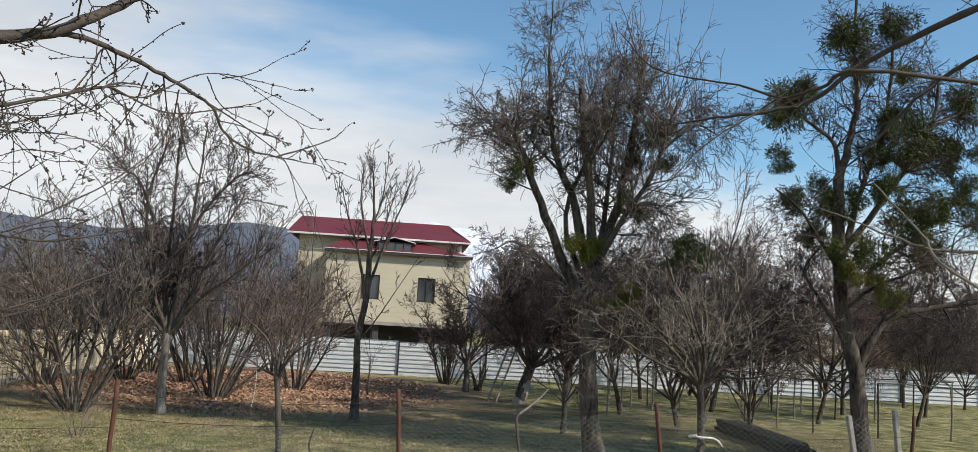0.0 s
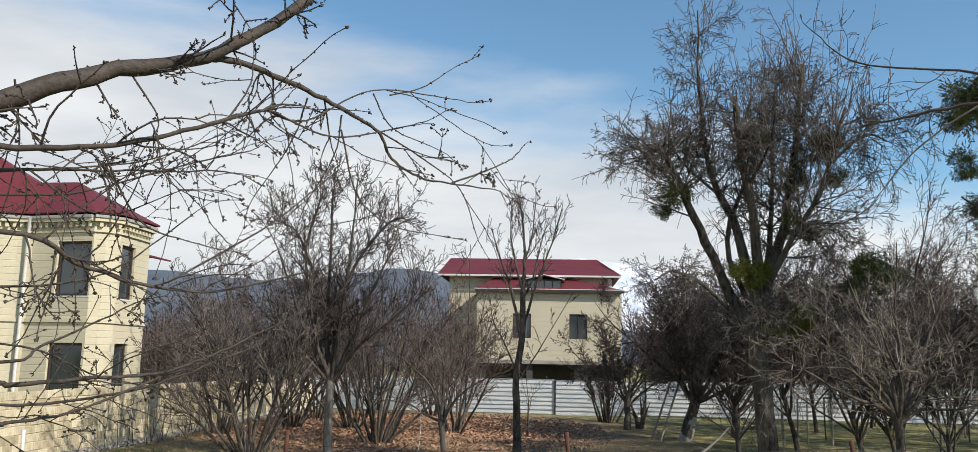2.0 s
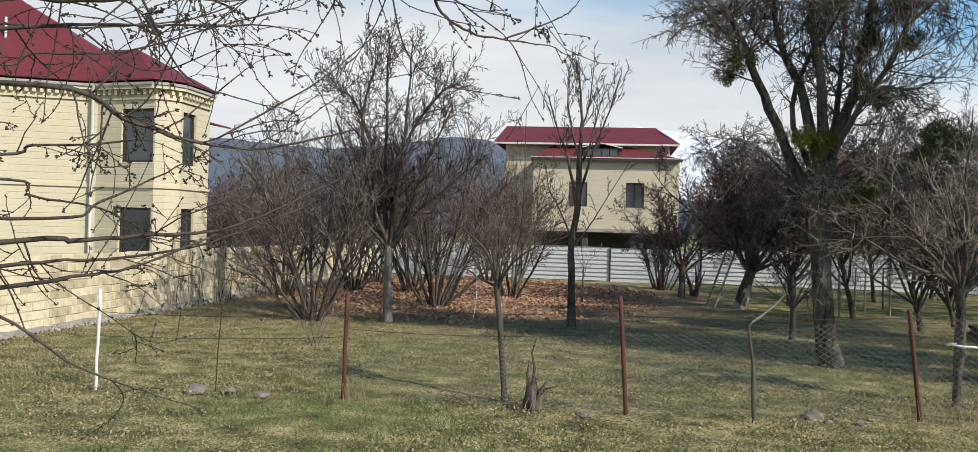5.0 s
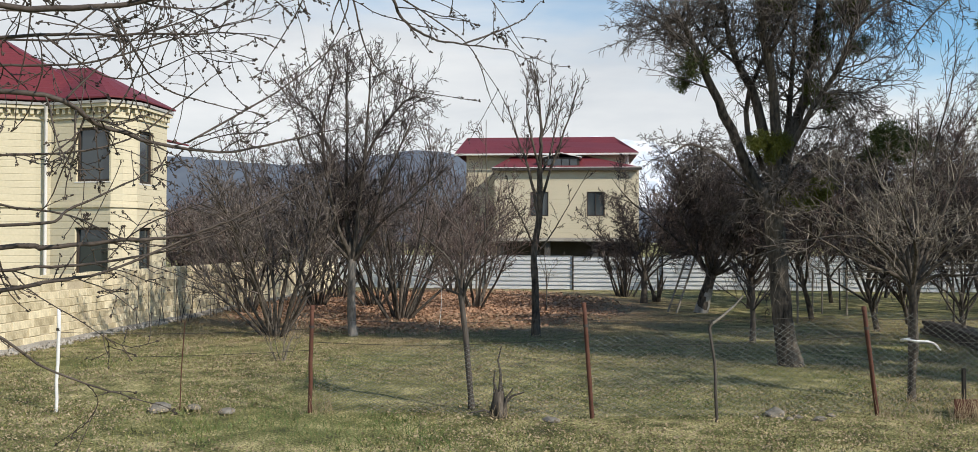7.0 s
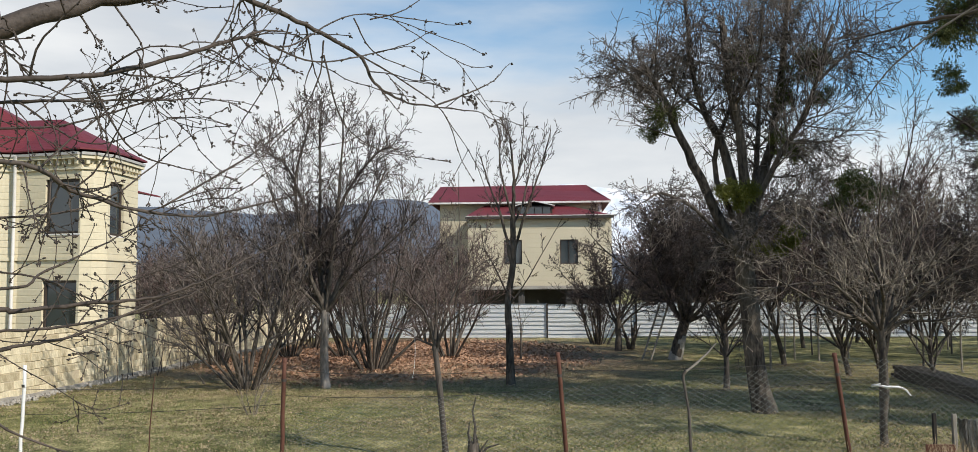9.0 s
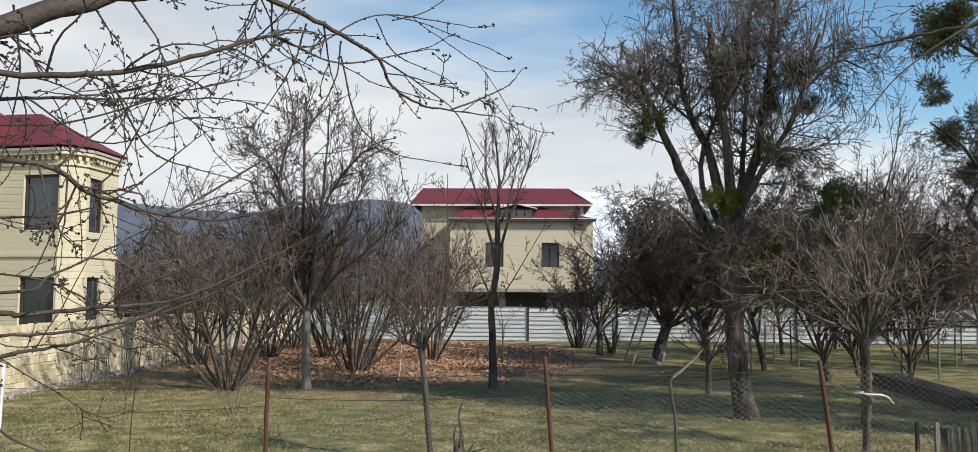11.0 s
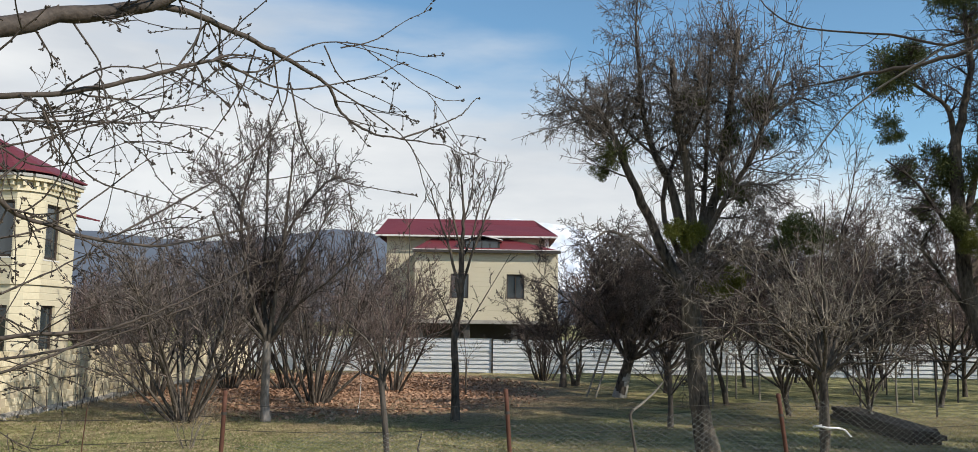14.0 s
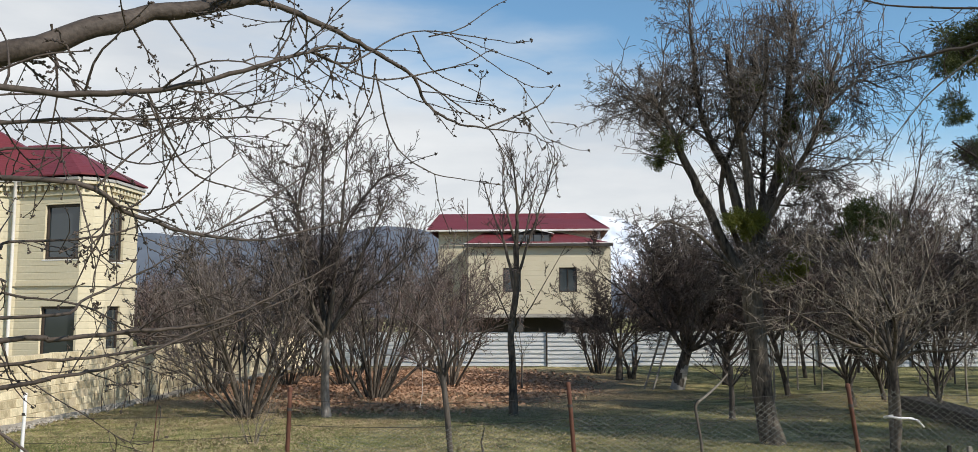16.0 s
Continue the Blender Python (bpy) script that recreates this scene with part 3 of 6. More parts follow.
def west_house():
    """Two-storey cream house with a rounded corner bay, dentil cornice and red sheet roof."""
    h = thing("house", (0, 0, 0), "cream limestone two-storey house with red sheet roof", "house")
    EAVE = 6.42
    # plan from the far side of the bay round to the long wall
    corner = [(-12.75, 26.2), (-12.75, 24.35), (-12.98, 23.95), (-13.25, 23.78), (-15.35, 24.22), (-15.75, 24.1), (-24.5, 20.2)]
    spans = list(zip(corner[1:], corner[:-1]))

    def wall(a, b, holes=()):
        return part("wall", wall_with_holes(a, b, 0, EAVE, list(holes)), CREAM, h)

    def along(a, b, s):
        return Vector(a).lerp(Vector(b), s / (Vector(b) - Vector(a)).length)

    def add_windows(a, b, rows):
        """rows: (s of the middle, sill, width, height)"""
        holes = [(s - w / 2, s + w / 2, z, z + t) for s, z, w, t in rows]
        wall(a, b, holes)
        d = (Vector(b) - Vector(a)).normalized()
        deg = math.degrees(math.atan2(-d.x, d.y))
        for s, z, w, t in rows:
            p = along(a, b, s)
            inward = Vector((-d.y, d.x)) * 0.08
            window(h, (p.x + inward.x, p.y + inward.y, z), deg, w, t, bars=0)

    # walls run with their outer face to the right of a->b
    add_windows((-12.75, 24.35), (-12.75, 26.2), [(0.55, 4.16, 0.82, 1.58), (0.55, 1.45, 0.78, 1.40)])
    wall((-12.98, 23.95), (-12.75, 24.35))
    wall((-13.25, 23.78), (-12.98, 23.95))
    add_windows((-15.35, 24.22), (-13.25, 23.78), [(1.50, 4.18, 1.18, 1.58), (1.48, 1.42, 1.18, 1.42)])
    wall((-15.75, 24.1), (-15.35, 24.22))
    wall((-24.5, 20.2), (-15.75, 24.1))
    wall((-13.06, 26.19), (-16.0, 26.19))
    wall((-16.0, 26.5), (-16.0, 31.0))
    wall((-16.31, 31.0), (-24.8, 31.0))
    wall((-24.8, 30.69), (-24.8, 20.4))
    part("floor_slab", box_bm((6.0, 3.0, 0.2), (-20.0, 27.5, 3.1)), CONCRETE, h)

    def ledge(z, t, out, name, material=CREAM):
        """A band that runs round the seen walls."""
        bm = bmesh.new()
        for a, b in spans:
            a, b = Vector(a), Vector(b)
            d = (b - a).normalized()
            n = Vector((d.y, -d.x))
            p = [(a - d * 0.02) + n * 0.004, (b + d * 0.02) + n * 0.004, (b + d * 0.02) + n * out, (a - d * 0.02) + n * out]
            vs = [bm.verts.new((q.x, q.y, zz)) for zz in (z, z + t) for q in p]
            for f in ((0, 1, 2, 3), (7, 6, 5, 4), (0, 4, 5, 1), (1, 5, 6, 2), (2, 6, 7, 3), (3, 7, 4, 0)):
                bm.faces.new([vs[i] for i in f])
        bmesh.ops.recalc_face_normals(bm, faces=bm.faces)
        return part(name, bm, material, h)

    ledge(EAVE - 0.10, 0.10, 0.18, "cornice")
    ledge(EAVE - 0.40, 0.06, 0.06, "lower_moulding")
    ledge(3.42, 0.10, 0.05, "string_course")
    ledge(EAVE + 0.002, 0.08, 0.22, "gutter", GUTTER)
    tooth = bpy.data.meshes.new("dentil")
    bm = box_bm((0.10, 0.12, 0.15), (0, 0, 0), 0.005)
    bm.to_mesh(tooth)
    bm.free()
    tooth.materials.append(CREAM)
    for a, b in spans:
        a, b = Vector(a), Vector(b)
        d = (b - a).normalized()
        n = Vector((d.y, -d.x))
        k = max(1, int((b - a).length / 0.2))
        for i in range(k):
            p = a + d * ((b - a).length * (i + 0.5) / k) + n * 0.062
            ob = new("dentil", tooth)
            ob.parent, ob.location = h, (p.x, p.y, EAVE - 0.26)
            ob.rotation_euler[2] = math.atan2(d.y, d.x)
    # main hip roof and the small roof of the bay
    E2 = EAVE + 0.14
    roof = bmesh.new()
    A, B, C, D = (-27.0, 18.7, E2), (-13.9, 24.75, E2), (-15.5, 31.4, E2), (-27.0, 31.4, E2)
    R1 = (-23.0, 27.0, 11.45)
    roof_faces(roof, [(A, B, R1), (B, C, R1), (C, D, R1), (D, A, R1)])
    part("roof", roof, RED_ROOF, h, "red painted sheet roof")
    bay = bmesh.new()
    rim = [(-15.95, 23.9), (-15.3, 24.02), (-13.2, 23.57), (-12.86, 23.78), (-12.58, 24.25), (-12.56, 26.4), (-15.95, 26.9)]
    r1, r2 = (-16.3, 26.0, 7.86), (-15.1, 25.9, 7.86)
    e = [(x, y, E2 + 0.004) for x, y in rim]
    roof_faces(bay, [(e[0], e[1], r2, r1), (e[1], e[2], r2), (e[2], e[3], r2), (e[3], e[4], r2), (e[4], e[5], r2), (e[5], e[6], r1, r2)])
    part("bay_roof", bay, RED_ROOF, h, "red painted sheet roof over the bay")
    low = bmesh.new()
    roof_faces(low, [((-12.8, 26.22, 5.62), (-12.8, 27.9, 5.62), (-16.0, 27.9, 6.2), (-16.0, 26.22, 6.2))])
    part("side_roof", low, RED_ROOF, h)
    pipe = Wood()
    pipe.add([np.array(p) for p in ((-15.30, 23.86, 6.45), (-15.42, 24.06, 6.1), (-15.42, 24.08, 4.0), (-15.42, 24.08, 1.4), (-15.42, 24.08, 0.1))], [0.05] * 5, 8)
    link("drainpipe", pipe.mesh("drainpipe"), WHITE_TRIM, h, "white drainpipe")
    vent = Wood()
    vent.add([np.array((-18.6, 24.4, z)) for z in (7.5, 8.2, 8.6)], [0.04, 0.04, 0.04], 8)
    link("vent_pipe", vent.mesh("vent_pipe"), WHITE_STEEL, h)


def far_house():
    """Cream building beyond the sheet fence: set-back upper roof, lower hip roof with a dormer, dark undercroft."""
    h = thing("house", (0, 0, 0), "cream building with two-tier red roof over a dark undercroft", "house")
    W0, W1, Y = -4.95, 4.15, 55.0
    wins = [(-2.1, 4.05, 1.15, 1.55), (1.45, 4.05, 1.13, 1.55)]
    part("wall", wall_with_holes((W0, Y), (W1, Y), 2.68, 6.98, [(x - w / 2 - W0, x + w / 2 - W0, z, z + t) for x, z, w, t in wins]), CREAM_FAR, h)
    for x, z, w, t in wins:
        window(h, (x, Y + 0.1, z), -90, w, t, bars=1)
    for a, b in (((W1 - 0.002, Y + 0.302), (W1 - 0.002, 66)), ((W0 + 0.002, 66), (W0 + 0.002, Y + 0.302))):
        part("wall", wall_with_holes(a, b, 2.68, 6.98, []), CREAM_FAR, h)
    part("floor_slab", box_bm((W1 - W0 + 0.3, 11.4, 0.22), ((W0 + W1) / 2, Y + 5.6, 2.46)), CONCRETE, h)
    for x in (-4.6, -1.6, 1.4, 3.9):
        part("column", box_bm((0.4, 0.4, 2.46), (x, Y + 0.4, 0), 0.02), DARK_WALL, h)
    part("undercroft_wall", box_bm((W1 - W0, 0.3, 2.45), ((W0 + W1) / 2, Y + 2.0, 0)), DARK_WALL, h, "dark wall within the undercroft")
    part("ceiling", box_bm((W1 - W0 - 0.8, 1.8, 0.12), ((W0 + W1) / 2, Y + 1.3, 6.8)), CONCRETE, h)
    low = bmesh.new()
    e, z0, z1 = 0.35, 7.06, 7.98
    A, B = (W0 - 0.15, Y - e, z0), (W1 + 0.15, Y - e, z0)
    C, D = (W0 + 0.9, Y + 2.2, z1), (1.0, Y + 2.2, z1)
    roof_faces(low, [(A, B, D, C), (B, (W1 + 0.15, Y + 3.2, z0), D), (A, C, (W0 - 0.15, Y + 3.2, z0))])
    part("lower_roof", low, RED_ROOF, h, "red sheet hip roof")
    part("fascia", box_bm((W1 - W0 + 0.3, 0.06, 0.16), ((W0 + W1) / 2, Y - e - 0.02, 6.92), 0.01), DARK_STEEL, h)
    part("eave_trim", box_bm((W1 - W0 + 0.34, 0.05, 0.05), ((W0 + W1) / 2, Y - e - 0.05, 7.085), 0.008), WHITE_TRIM, h)
    # dormer with a shallow gable
    dm = new("dormer")
    dm.parent = h
    part("dormer_wall", box_bm((2.3, 1.8, 0.66), (-0.72, Y + 1.0, 7.12), 0.01), FRAME, dm)
    for i in range(4):
        part("pane", box_bm((0.46, 0.03, 0.46), (-1.50 + i * 0.52, Y + 0.085, 7.22)), GLASS, dm, "greenish dark pane")
    gable = bmesh.new()
    roof_faces(gable, [((-2.05, Y - 0.1, 7.74), (-0.72, Y - 0.1, 8.04), (-0.72, Y + 2.6, 8.04), (-2.05, Y + 2.6, 7.74)), ((-0.72, Y - 0.1, 8.04), (0.6, Y - 0.1, 7.74), (0.6, Y + 2.6, 7.74), (-0.72, Y + 2.6, 8.04))])
    part("dormer_roof", gable, WHITE_STEEL, dm, "pale dormer roof")
    # set-back upper storey
    part("upper_wall", box_bm((10.6, 7.0, 8.2), (-1.75, 60.8, 0)), CREAM_FAR, h)
    up = bmesh.new()
    A, B, C, D = (-7.75, 56.6, 8.2), (4.25, 56.6, 8.2), (4.25, 65.0, 8.2), (-7.75, 65.0, 8.2)
    P, Q = (-7.4, 60.5, 9.66), (2.85, 60.5, 9.66)
    roof_faces(up, [(A, B, (3.15, 59.2, 9.05), Q, P), (B, C, Q, (3.15, 59.2, 9.05)), (C, D, P, Q), (D, A, P)])
    part("upper_roof", up, RED_ROOF, h, "red sheet hip roof")
    part("upper_fascia", box_bm((12.0, 0.06, 0.12), (-1.75, 56.55, 8.08), 0.01), WHITE_TRIM, h)
    part("corner_pilaster", box_bm((0.25, 0.2, 1.1), (3.55, 57.22, 6.98), 0.01), WHITE_TRIM, h)


block_wall()
west_house()
far_house()


# ---- sheet fence ----
FENCE_Y, FENCE_H = 44.5, 1.74


def sheet_fence():
    """White profiled sheets with ribs that lie level, on dark posts."""
    f = thing("sheet_fence", (0, FENCE_Y, 0), "white horizontally ribbed metal sheet fence on dark posts", "fence", kind="structure")
    pitch, n, w = 0.2137, 8, 4.49
    prof = []
    for i in range(n):
        z = 0.03 + i * pitch
        prof += [(0.0, z), (0.0, z + pitch * 0.66), (0.06, z + pitch * 0.70), (0.06, z + pitch * 0.96)]
    prof.append((0.0, FENCE_H))
    bm = bmesh.new()
    ends = [[bm.verts.new((x, y, z)) for y, z in prof] for x in (-w / 2, w / 2)]
    for i in range(len(prof) - 1):
        bm.faces.new((ends[0][i], ends[1][i], ends[1][i + 1], ends[0][i + 1]))
    bmesh.ops.solidify(bm, geom=list(bm.faces), thickness=0.006)
    me = bpy.data.meshes.new("sheet")
    bm.to_mesh(me)
    bm.free()
    me.materials.append(SHEET)
    post = bpy.data.meshes.new("post")
    bm = box_bm((0.08, 0.05, FENCE_H + 0.06), (0, 0, -0.05), 0.006)
    bm.to_mesh(post)
    bm.free()
    post.materials.append(DARK_PLANK)
    rng = np.random.default_rng(2)
    for i in range(-3, 13):
        ob = new("sheet", me)
        ob.parent, ob.location = f, (0.02 + (i + 0.5) * 4.5, 0, float(rng.normal(0, 0.02)))
        ob = new("post", post)
        ob.parent, ob.location = f, (0.02 + i * 4.5, -0.05, 0)


sheet_fence()


# ---- chain-link fence ----
def leaning_post(place, top, r, label, material, group="chain-link fence posts"):
    p = thing("fence_post", place, label, "fence post", group)
    w = Wood()
    rng = np.random.default_rng(int(abs(place[0]) * 100))
    a, b = np.array([0, 0, -0.1]), np.array(top, float)
    pts = [a + (b - a) * i / 6 + np.append(rng.normal(size=2) * 0.004, 0) for i in range(7)]
    w.add(pts + [pts[-1] + (0, 0, 0.002)], [r] * 7 + [0.001], 10)
    link("shaft", w.mesh("shaft"), material, p)
    cap = Wood()
    cap.add([b + (0, 0, -0.05), b + (0, 0, 0.012), b + (0, 0, 0.02)], [r * 1.12, r * 1.12, 0.002], 10)
    link("cap", cap.mesh("cap"), material, p)
    ring = Wood()
    c = a + (b - a) * 0.82
    ring.add([c + (0, 0, -0.02), c + (0, 0, 0.02)], [r * 1.25, r * 1.25], 10)
    link("wire_tie", ring.mesh("wire_tie"), DARK_STEEL, p)
    return p


POSTS = [(-7.52, 12.06), (-3.78, 12.27), (0.29, 12.27), (4.40, 13.05), (8.9, 13.9)]


def chain_link():
    leaning_post((*POSTS[0], 0), (0.03, 0.0, 1.46), 0.024, "white painted steel fence post", WHITE_STEEL)
    leaning_post((*POSTS[1], 0), (0.03, 0.0, 1.54), 0.031, "rusty steel pipe fence post", RUST)
    leaning_post((*POSTS[2], 0), (-0.13, 0.0, 1.62), 0.031, "rusty steel pipe fence post that leans", RUST)
    leaning_post((*POSTS[3], 0), (-0.19, 0.0, 1.55), 0.031, "dark rusty pipe fence post that leans", RUST)
    leaning_post((*POSTS[4], 0), (0.1, 0.0, 1.50), 0.031, "dark rusty pipe fence post", RUST)
    # woven mesh: sagging between the posts, lower to the west
    mesh_top = lambda x: 0.75 + 0.35 * min(1, max(0, x + 3.7) / 1.5) + 0.38 * min(1, max(0, x) / 4.0)
    wires = Wood()

    def line_at(x):
        for (x0, y0), (x1, y1) in zip(POSTS, POSTS[1:]):
            if x0 <= x <= x1 + 1e-6:
                f = (x - x0) / (x1 - x0)
                return y0 + (y1 - y0) * f + 0.05, math.sin(math.pi * f)
        return POSTS[-1][1], 0.0

    rng = np.random.default_rng(8)
    step = 0.125
    x = -3.72
    while x < 8.9:
        for s in (1, -1):
            run = 1.9
            pts = []
            for i in range(11):
                u = i / 10
                px = x + s * run * (u - 0.5) * 1.1
                if not -3.76 <= px <= 8.88:
                    continue
                y, sag = line_at(px)
                top = mesh_top(px) - 0.10 * sag
                pts.append(np.array([px, y + s * 0.006 + 0.05 * sag * math.sin(px * 2.1), 0.02 + u * top + 0.01 * math.sin(px * 5)]))
            if len(pts) >= 3:
                wires.add(pts, [0.0023] * len(pts), 3)
        x += step
    fence = thing("chain_link_fence", (0, 0, 0), "sagging galvanised chain-link mesh between pipe posts", "fence")
    tagged(link("mesh", wires.mesh("mesh"), WIRE, fence), kind="stuff")
    for k, (za, zb, drop) in enumerate(((1.38, 1.46, 0.10), (1.02, 1.15, 0.08))):
        for i in range(4):
            w = Wood()
            (x0, y0), (x1, y1) = POSTS[i], POSTS[i + 1]
            pts = [np.array([x0 + (x1 - x0) * u, y0 + (y1 - y0) * u + 0.045, za + (zb - za) * u - drop * 4 * u * (1 - u) * (1 if i == 1 else 0.45) - (0.25 if i == 0 else 0)]) for u in np.linspace(0, 1, 12)]
            w.add(pts, [0.0035] * 12, 4)
            link("strand", w.mesh("strand"), DARK_STEEL, fence)


chain_link()


# ---- orchard trees ----
def curve_line(pts, n=4):
    """A smooth line through a few points."""
    pts = [np.array(p, float) for p in pts]
    pts = [2 * pts[0] - pts[1], *pts, 2 * pts[-1] - pts[-2]]
    out = []
    for i in range(1, len(pts) - 2):
        a, b, c, d = pts[i - 1:i + 3]
        for u in np.linspace(0, 1, n, endpoint=False):
            out.append(0.5 * (2 * b + (c - a) * u + (2 * a - 5 * b + 4 * c - d) * u * u + (3 * b - a - 3 * c + d) * u ** 3))
    return out + [pts[-2]]


def gnarl(me, amount, scale, seed):
    """Ridges and hollows of old bark."""
    n = len(me.vertices)
    co = np.empty(n * 3, np.float32)
    me.vertices.foreach_get("co", co)
    co = co.reshape(-1, 3)
    for i in range(n):
        x, y, z = (float(v) for v in co[i])
        co[i, 0] += amount * noise.noise((x * scale + seed, y * scale, z * scale * 0.35))
        co[i, 1] += amount * noise.noise((x * scale, y * scale + seed, z * scale * 0.35 + 9))
    me.vertices.foreach_set("co", co.ravel())
    me.update()


class OldTree:
    """A tree with a trunk and limbs of its own shape; limbs bear drooping sprays and straight upright shoots."""

    def __init__(self, name, place, label, seed, trunk, r0, r1, bark, twig, sp, rough=0.02):
        self.rng = np.random.default_rng(seed)
        self.top = thing(name, place, label, "tree")
        self.bark, self.twig, self.sp, self.rough, self.seed = bark, twig, sp, rough, seed
        self.crown = Wood()
        line = curve_line(trunk, 6)
        body = Wood()
        k = len(line)
        body.add(line, [r1 + (r0 - r1) * (1 - i / (k - 1)) + r0 * 0.3 * max(0, 1 - i / k * 6) for i in range(k)], 18)
        me = body.mesh("trunk")
        gnarl(me, rough, 9.0, seed)
        link("trunk", me, bark, self.top)

    def limb(self, pts, r0, r1, sprays, size, shoots=0.0, rise=0.0, begin=0.3, shoot_len=(0.7, 1.7), spread=(40, 78)):
        """sprays and shoots: how many a metre; size: a spray's length; begin: where along the limb they start."""
        rng = self.rng
        line = curve_line(pts, 4)
        line = [q + rng.normal(size=3) * r0 * 0.14 * (i > 0) for i, q in enumerate(line)]
        k = len(line)
        radii = [r0 + (r1 - r0) * (i / (k - 1)) ** 0.8 for i in range(k)]
        body = Wood()
        body.add(line + [line[-1] + (line[-1] - line[-2]) * 0.04], radii + [r1 * 0.25], 9)
        me = body.mesh("limb")
        gnarl(me, min(self.rough, r0 * 0.18), 11.0, self.seed)
        link("limb", me, self.bark, self.top)
        total = sum(np.linalg.norm(line[i + 1] - line[i]) for i in range(k - 1)) * (1 - begin)
        take = lambda lvl: self.crown
        for c in range(int(total * sprays) + (sprays > 0)):
            s = begin + (1 - begin) * rng.uniform(0, 1) ** 0.85
            i = min(int(s * (k - 1)), k - 2)
            way = unit(line[i + 1] - line[i])
            d = unit(aside(rng, way, radians(rng.uniform(*spread))) + UP * rise)
            grow(rng, take, line[i], d, size * rng.uniform(0.5, 1.25), max(self.sp["thin"], min(radii[i] * 0.4, 0.022)), 1, self.sp)
        for c in range(int(total * shoots)):
            s = begin + (1 - begin) * rng.uniform(0.15, 1)
            i = min(int(s * (k - 1)), k - 2)
            d = unit(UP + rng.normal(size=3) * (0.2, 0.2, 0))
            ln = rng.uniform(*shoot_len)
            q = line[i] + aside(rng, UP, 1.4) * rng.uniform(0.05, 0.3)
            grow(rng, take, line[i], unit(q - line[i] + UP * 0.25), 0.3, 0.013, 3, self.sp)
            straight = [q + (d + rng.normal(size=3) * 0.03) * ln * u for u in np.linspace(0.05, 1, 6)]
            self.crown.add(straight, list(np.linspace(0.012, max(0.0045, self.sp["thin"]), 6)), 3)
            for f in range(int(ln * 3.5)):
                p = straight[int(rng.integers(1, 5))]
                grow(rng, take, p, aside(rng, d, radians(rng.uniform(20, 45))), rng.uniform(0.1, 0.4), 0.006, 3, self.sp)
        return line

    def done(self):
        link("crown", self.crown.mesh("crown"), self.twig, self.top)
        return self.top


TWIG_PEAR = mat("pear_twig", (0.016, 0.0135, 0.012), (0.21, 0.178, 0.155), 2.2, 0.85, 0, 9, spread=0.14)
PEAR_SPEC = spec(kids=(0, 10, 5, 0), angle=(50, 46, 50, 40), ratio=(0.3, 0.5, 0.5, 0.4), rise=(0.0, 0.01, -0.07, -0.12), wander=(0.05, 0.15, 0.2, 0.22), begin=(0.2, 0.12, 0.1, 0), thin=0.0052, slim=(0.3, 0.5, 0.6, 0.5))
pear = OldTree("pear_tree", (4.42, 18.1, 0), "tall old pear tree with rough bark and mistletoe", 41, [(0, 0, -0.08), (-0.16, 0, 0.8), (-0.24, 0, 1.9), (-0.33, 0, 2.9), (-0.32, 0, 4.0)], 0.205, 0.175, PEAR_BARK, TWIG_PEAR, PEAR_SPEC, 0.04)
pear.limb([(-0.4, 0, 3.1), (-1.1, -0.1, 4.5), (-1.6, -0.2, 5.6), (-2.0, -0.2, 6.6), (-2.3, -0.2, 7.1)], 0.125, 0.05, 14, 1.5, 4, -0.05, 0.5)
pear.limb([(-0.3, 0, 3.9), (-0.75, 0.1, 5.6), (-1.2, 0.1, 6.6), (-1.37, 0.1, 8.0), (-1.4, 0.1, 10.2)], 0.125, 0.012, 9, 1.2, 6, 0.0, 0.35, (0.8, 2.2))
pear.limb([(-0.3, 0, 4.0), (-0.32, -0.1, 5.0), (-0.55, -0.2, 6.6), (-0.75, -0.2, 8.2)], 0.135, 0.06, 8, 1.2, 9, 0.0, 0.4, (0.8, 2.2))
pear.limb([(-0.26, 0, 3.7), (0.06, 0, 4.7), (0.5, 0.2, 6.4), (0.7, 0.2, 8.0), (0.8, 0.2, 9.0)], 0.14, 0.045, 10, 1.4, 9, 0.0, 0.35, (0.8, 2.0))
pear.limb([(-0.2, 0, 3.9), (0.14, -0.3, 4.8), (0.8, -0.8, 6.1), (1.3, -0.9, 7.7)], 0.085, 0.03, 11, 1.5, 10, -0.05, 0.3, (0.9, 2.6))
pear.limb([(-0.38, 0, 3.6), (-0.8, 0.5, 5.2), (-0.1, 0.9, 7.1), (0.17, 1.0, 8.3)], 0.07, 0.03, 9, 1.2, 9, 0.0, 0.4, (0.8, 2.2))
pear.limb([(-0.3, 0, 4.0), (0.1, 0.6, 5.1), (0.35, 1.1, 6.9), (0.5, 1.3, 8.9)], 0.08, 0.03, 9, 1.2, 9, 0.0, 0.35, (0.8, 2.2))
pear.limb([(1.0, -0.85, 6.6), (1.7, -0.7, 7.2), (2.2, -0.6, 7.1)], 0.035, 0.015, 12, 1.2, 9, -0.05, 0.1, (0.9, 2.2))
pear.limb([(-1.75, -0.2, 6.0), (-2.6, -0.3, 6.9), (-3.1, -0.4, 7.1)], 0.03, 0.012, 9, 0.9, 2, -0.05, 0.15)
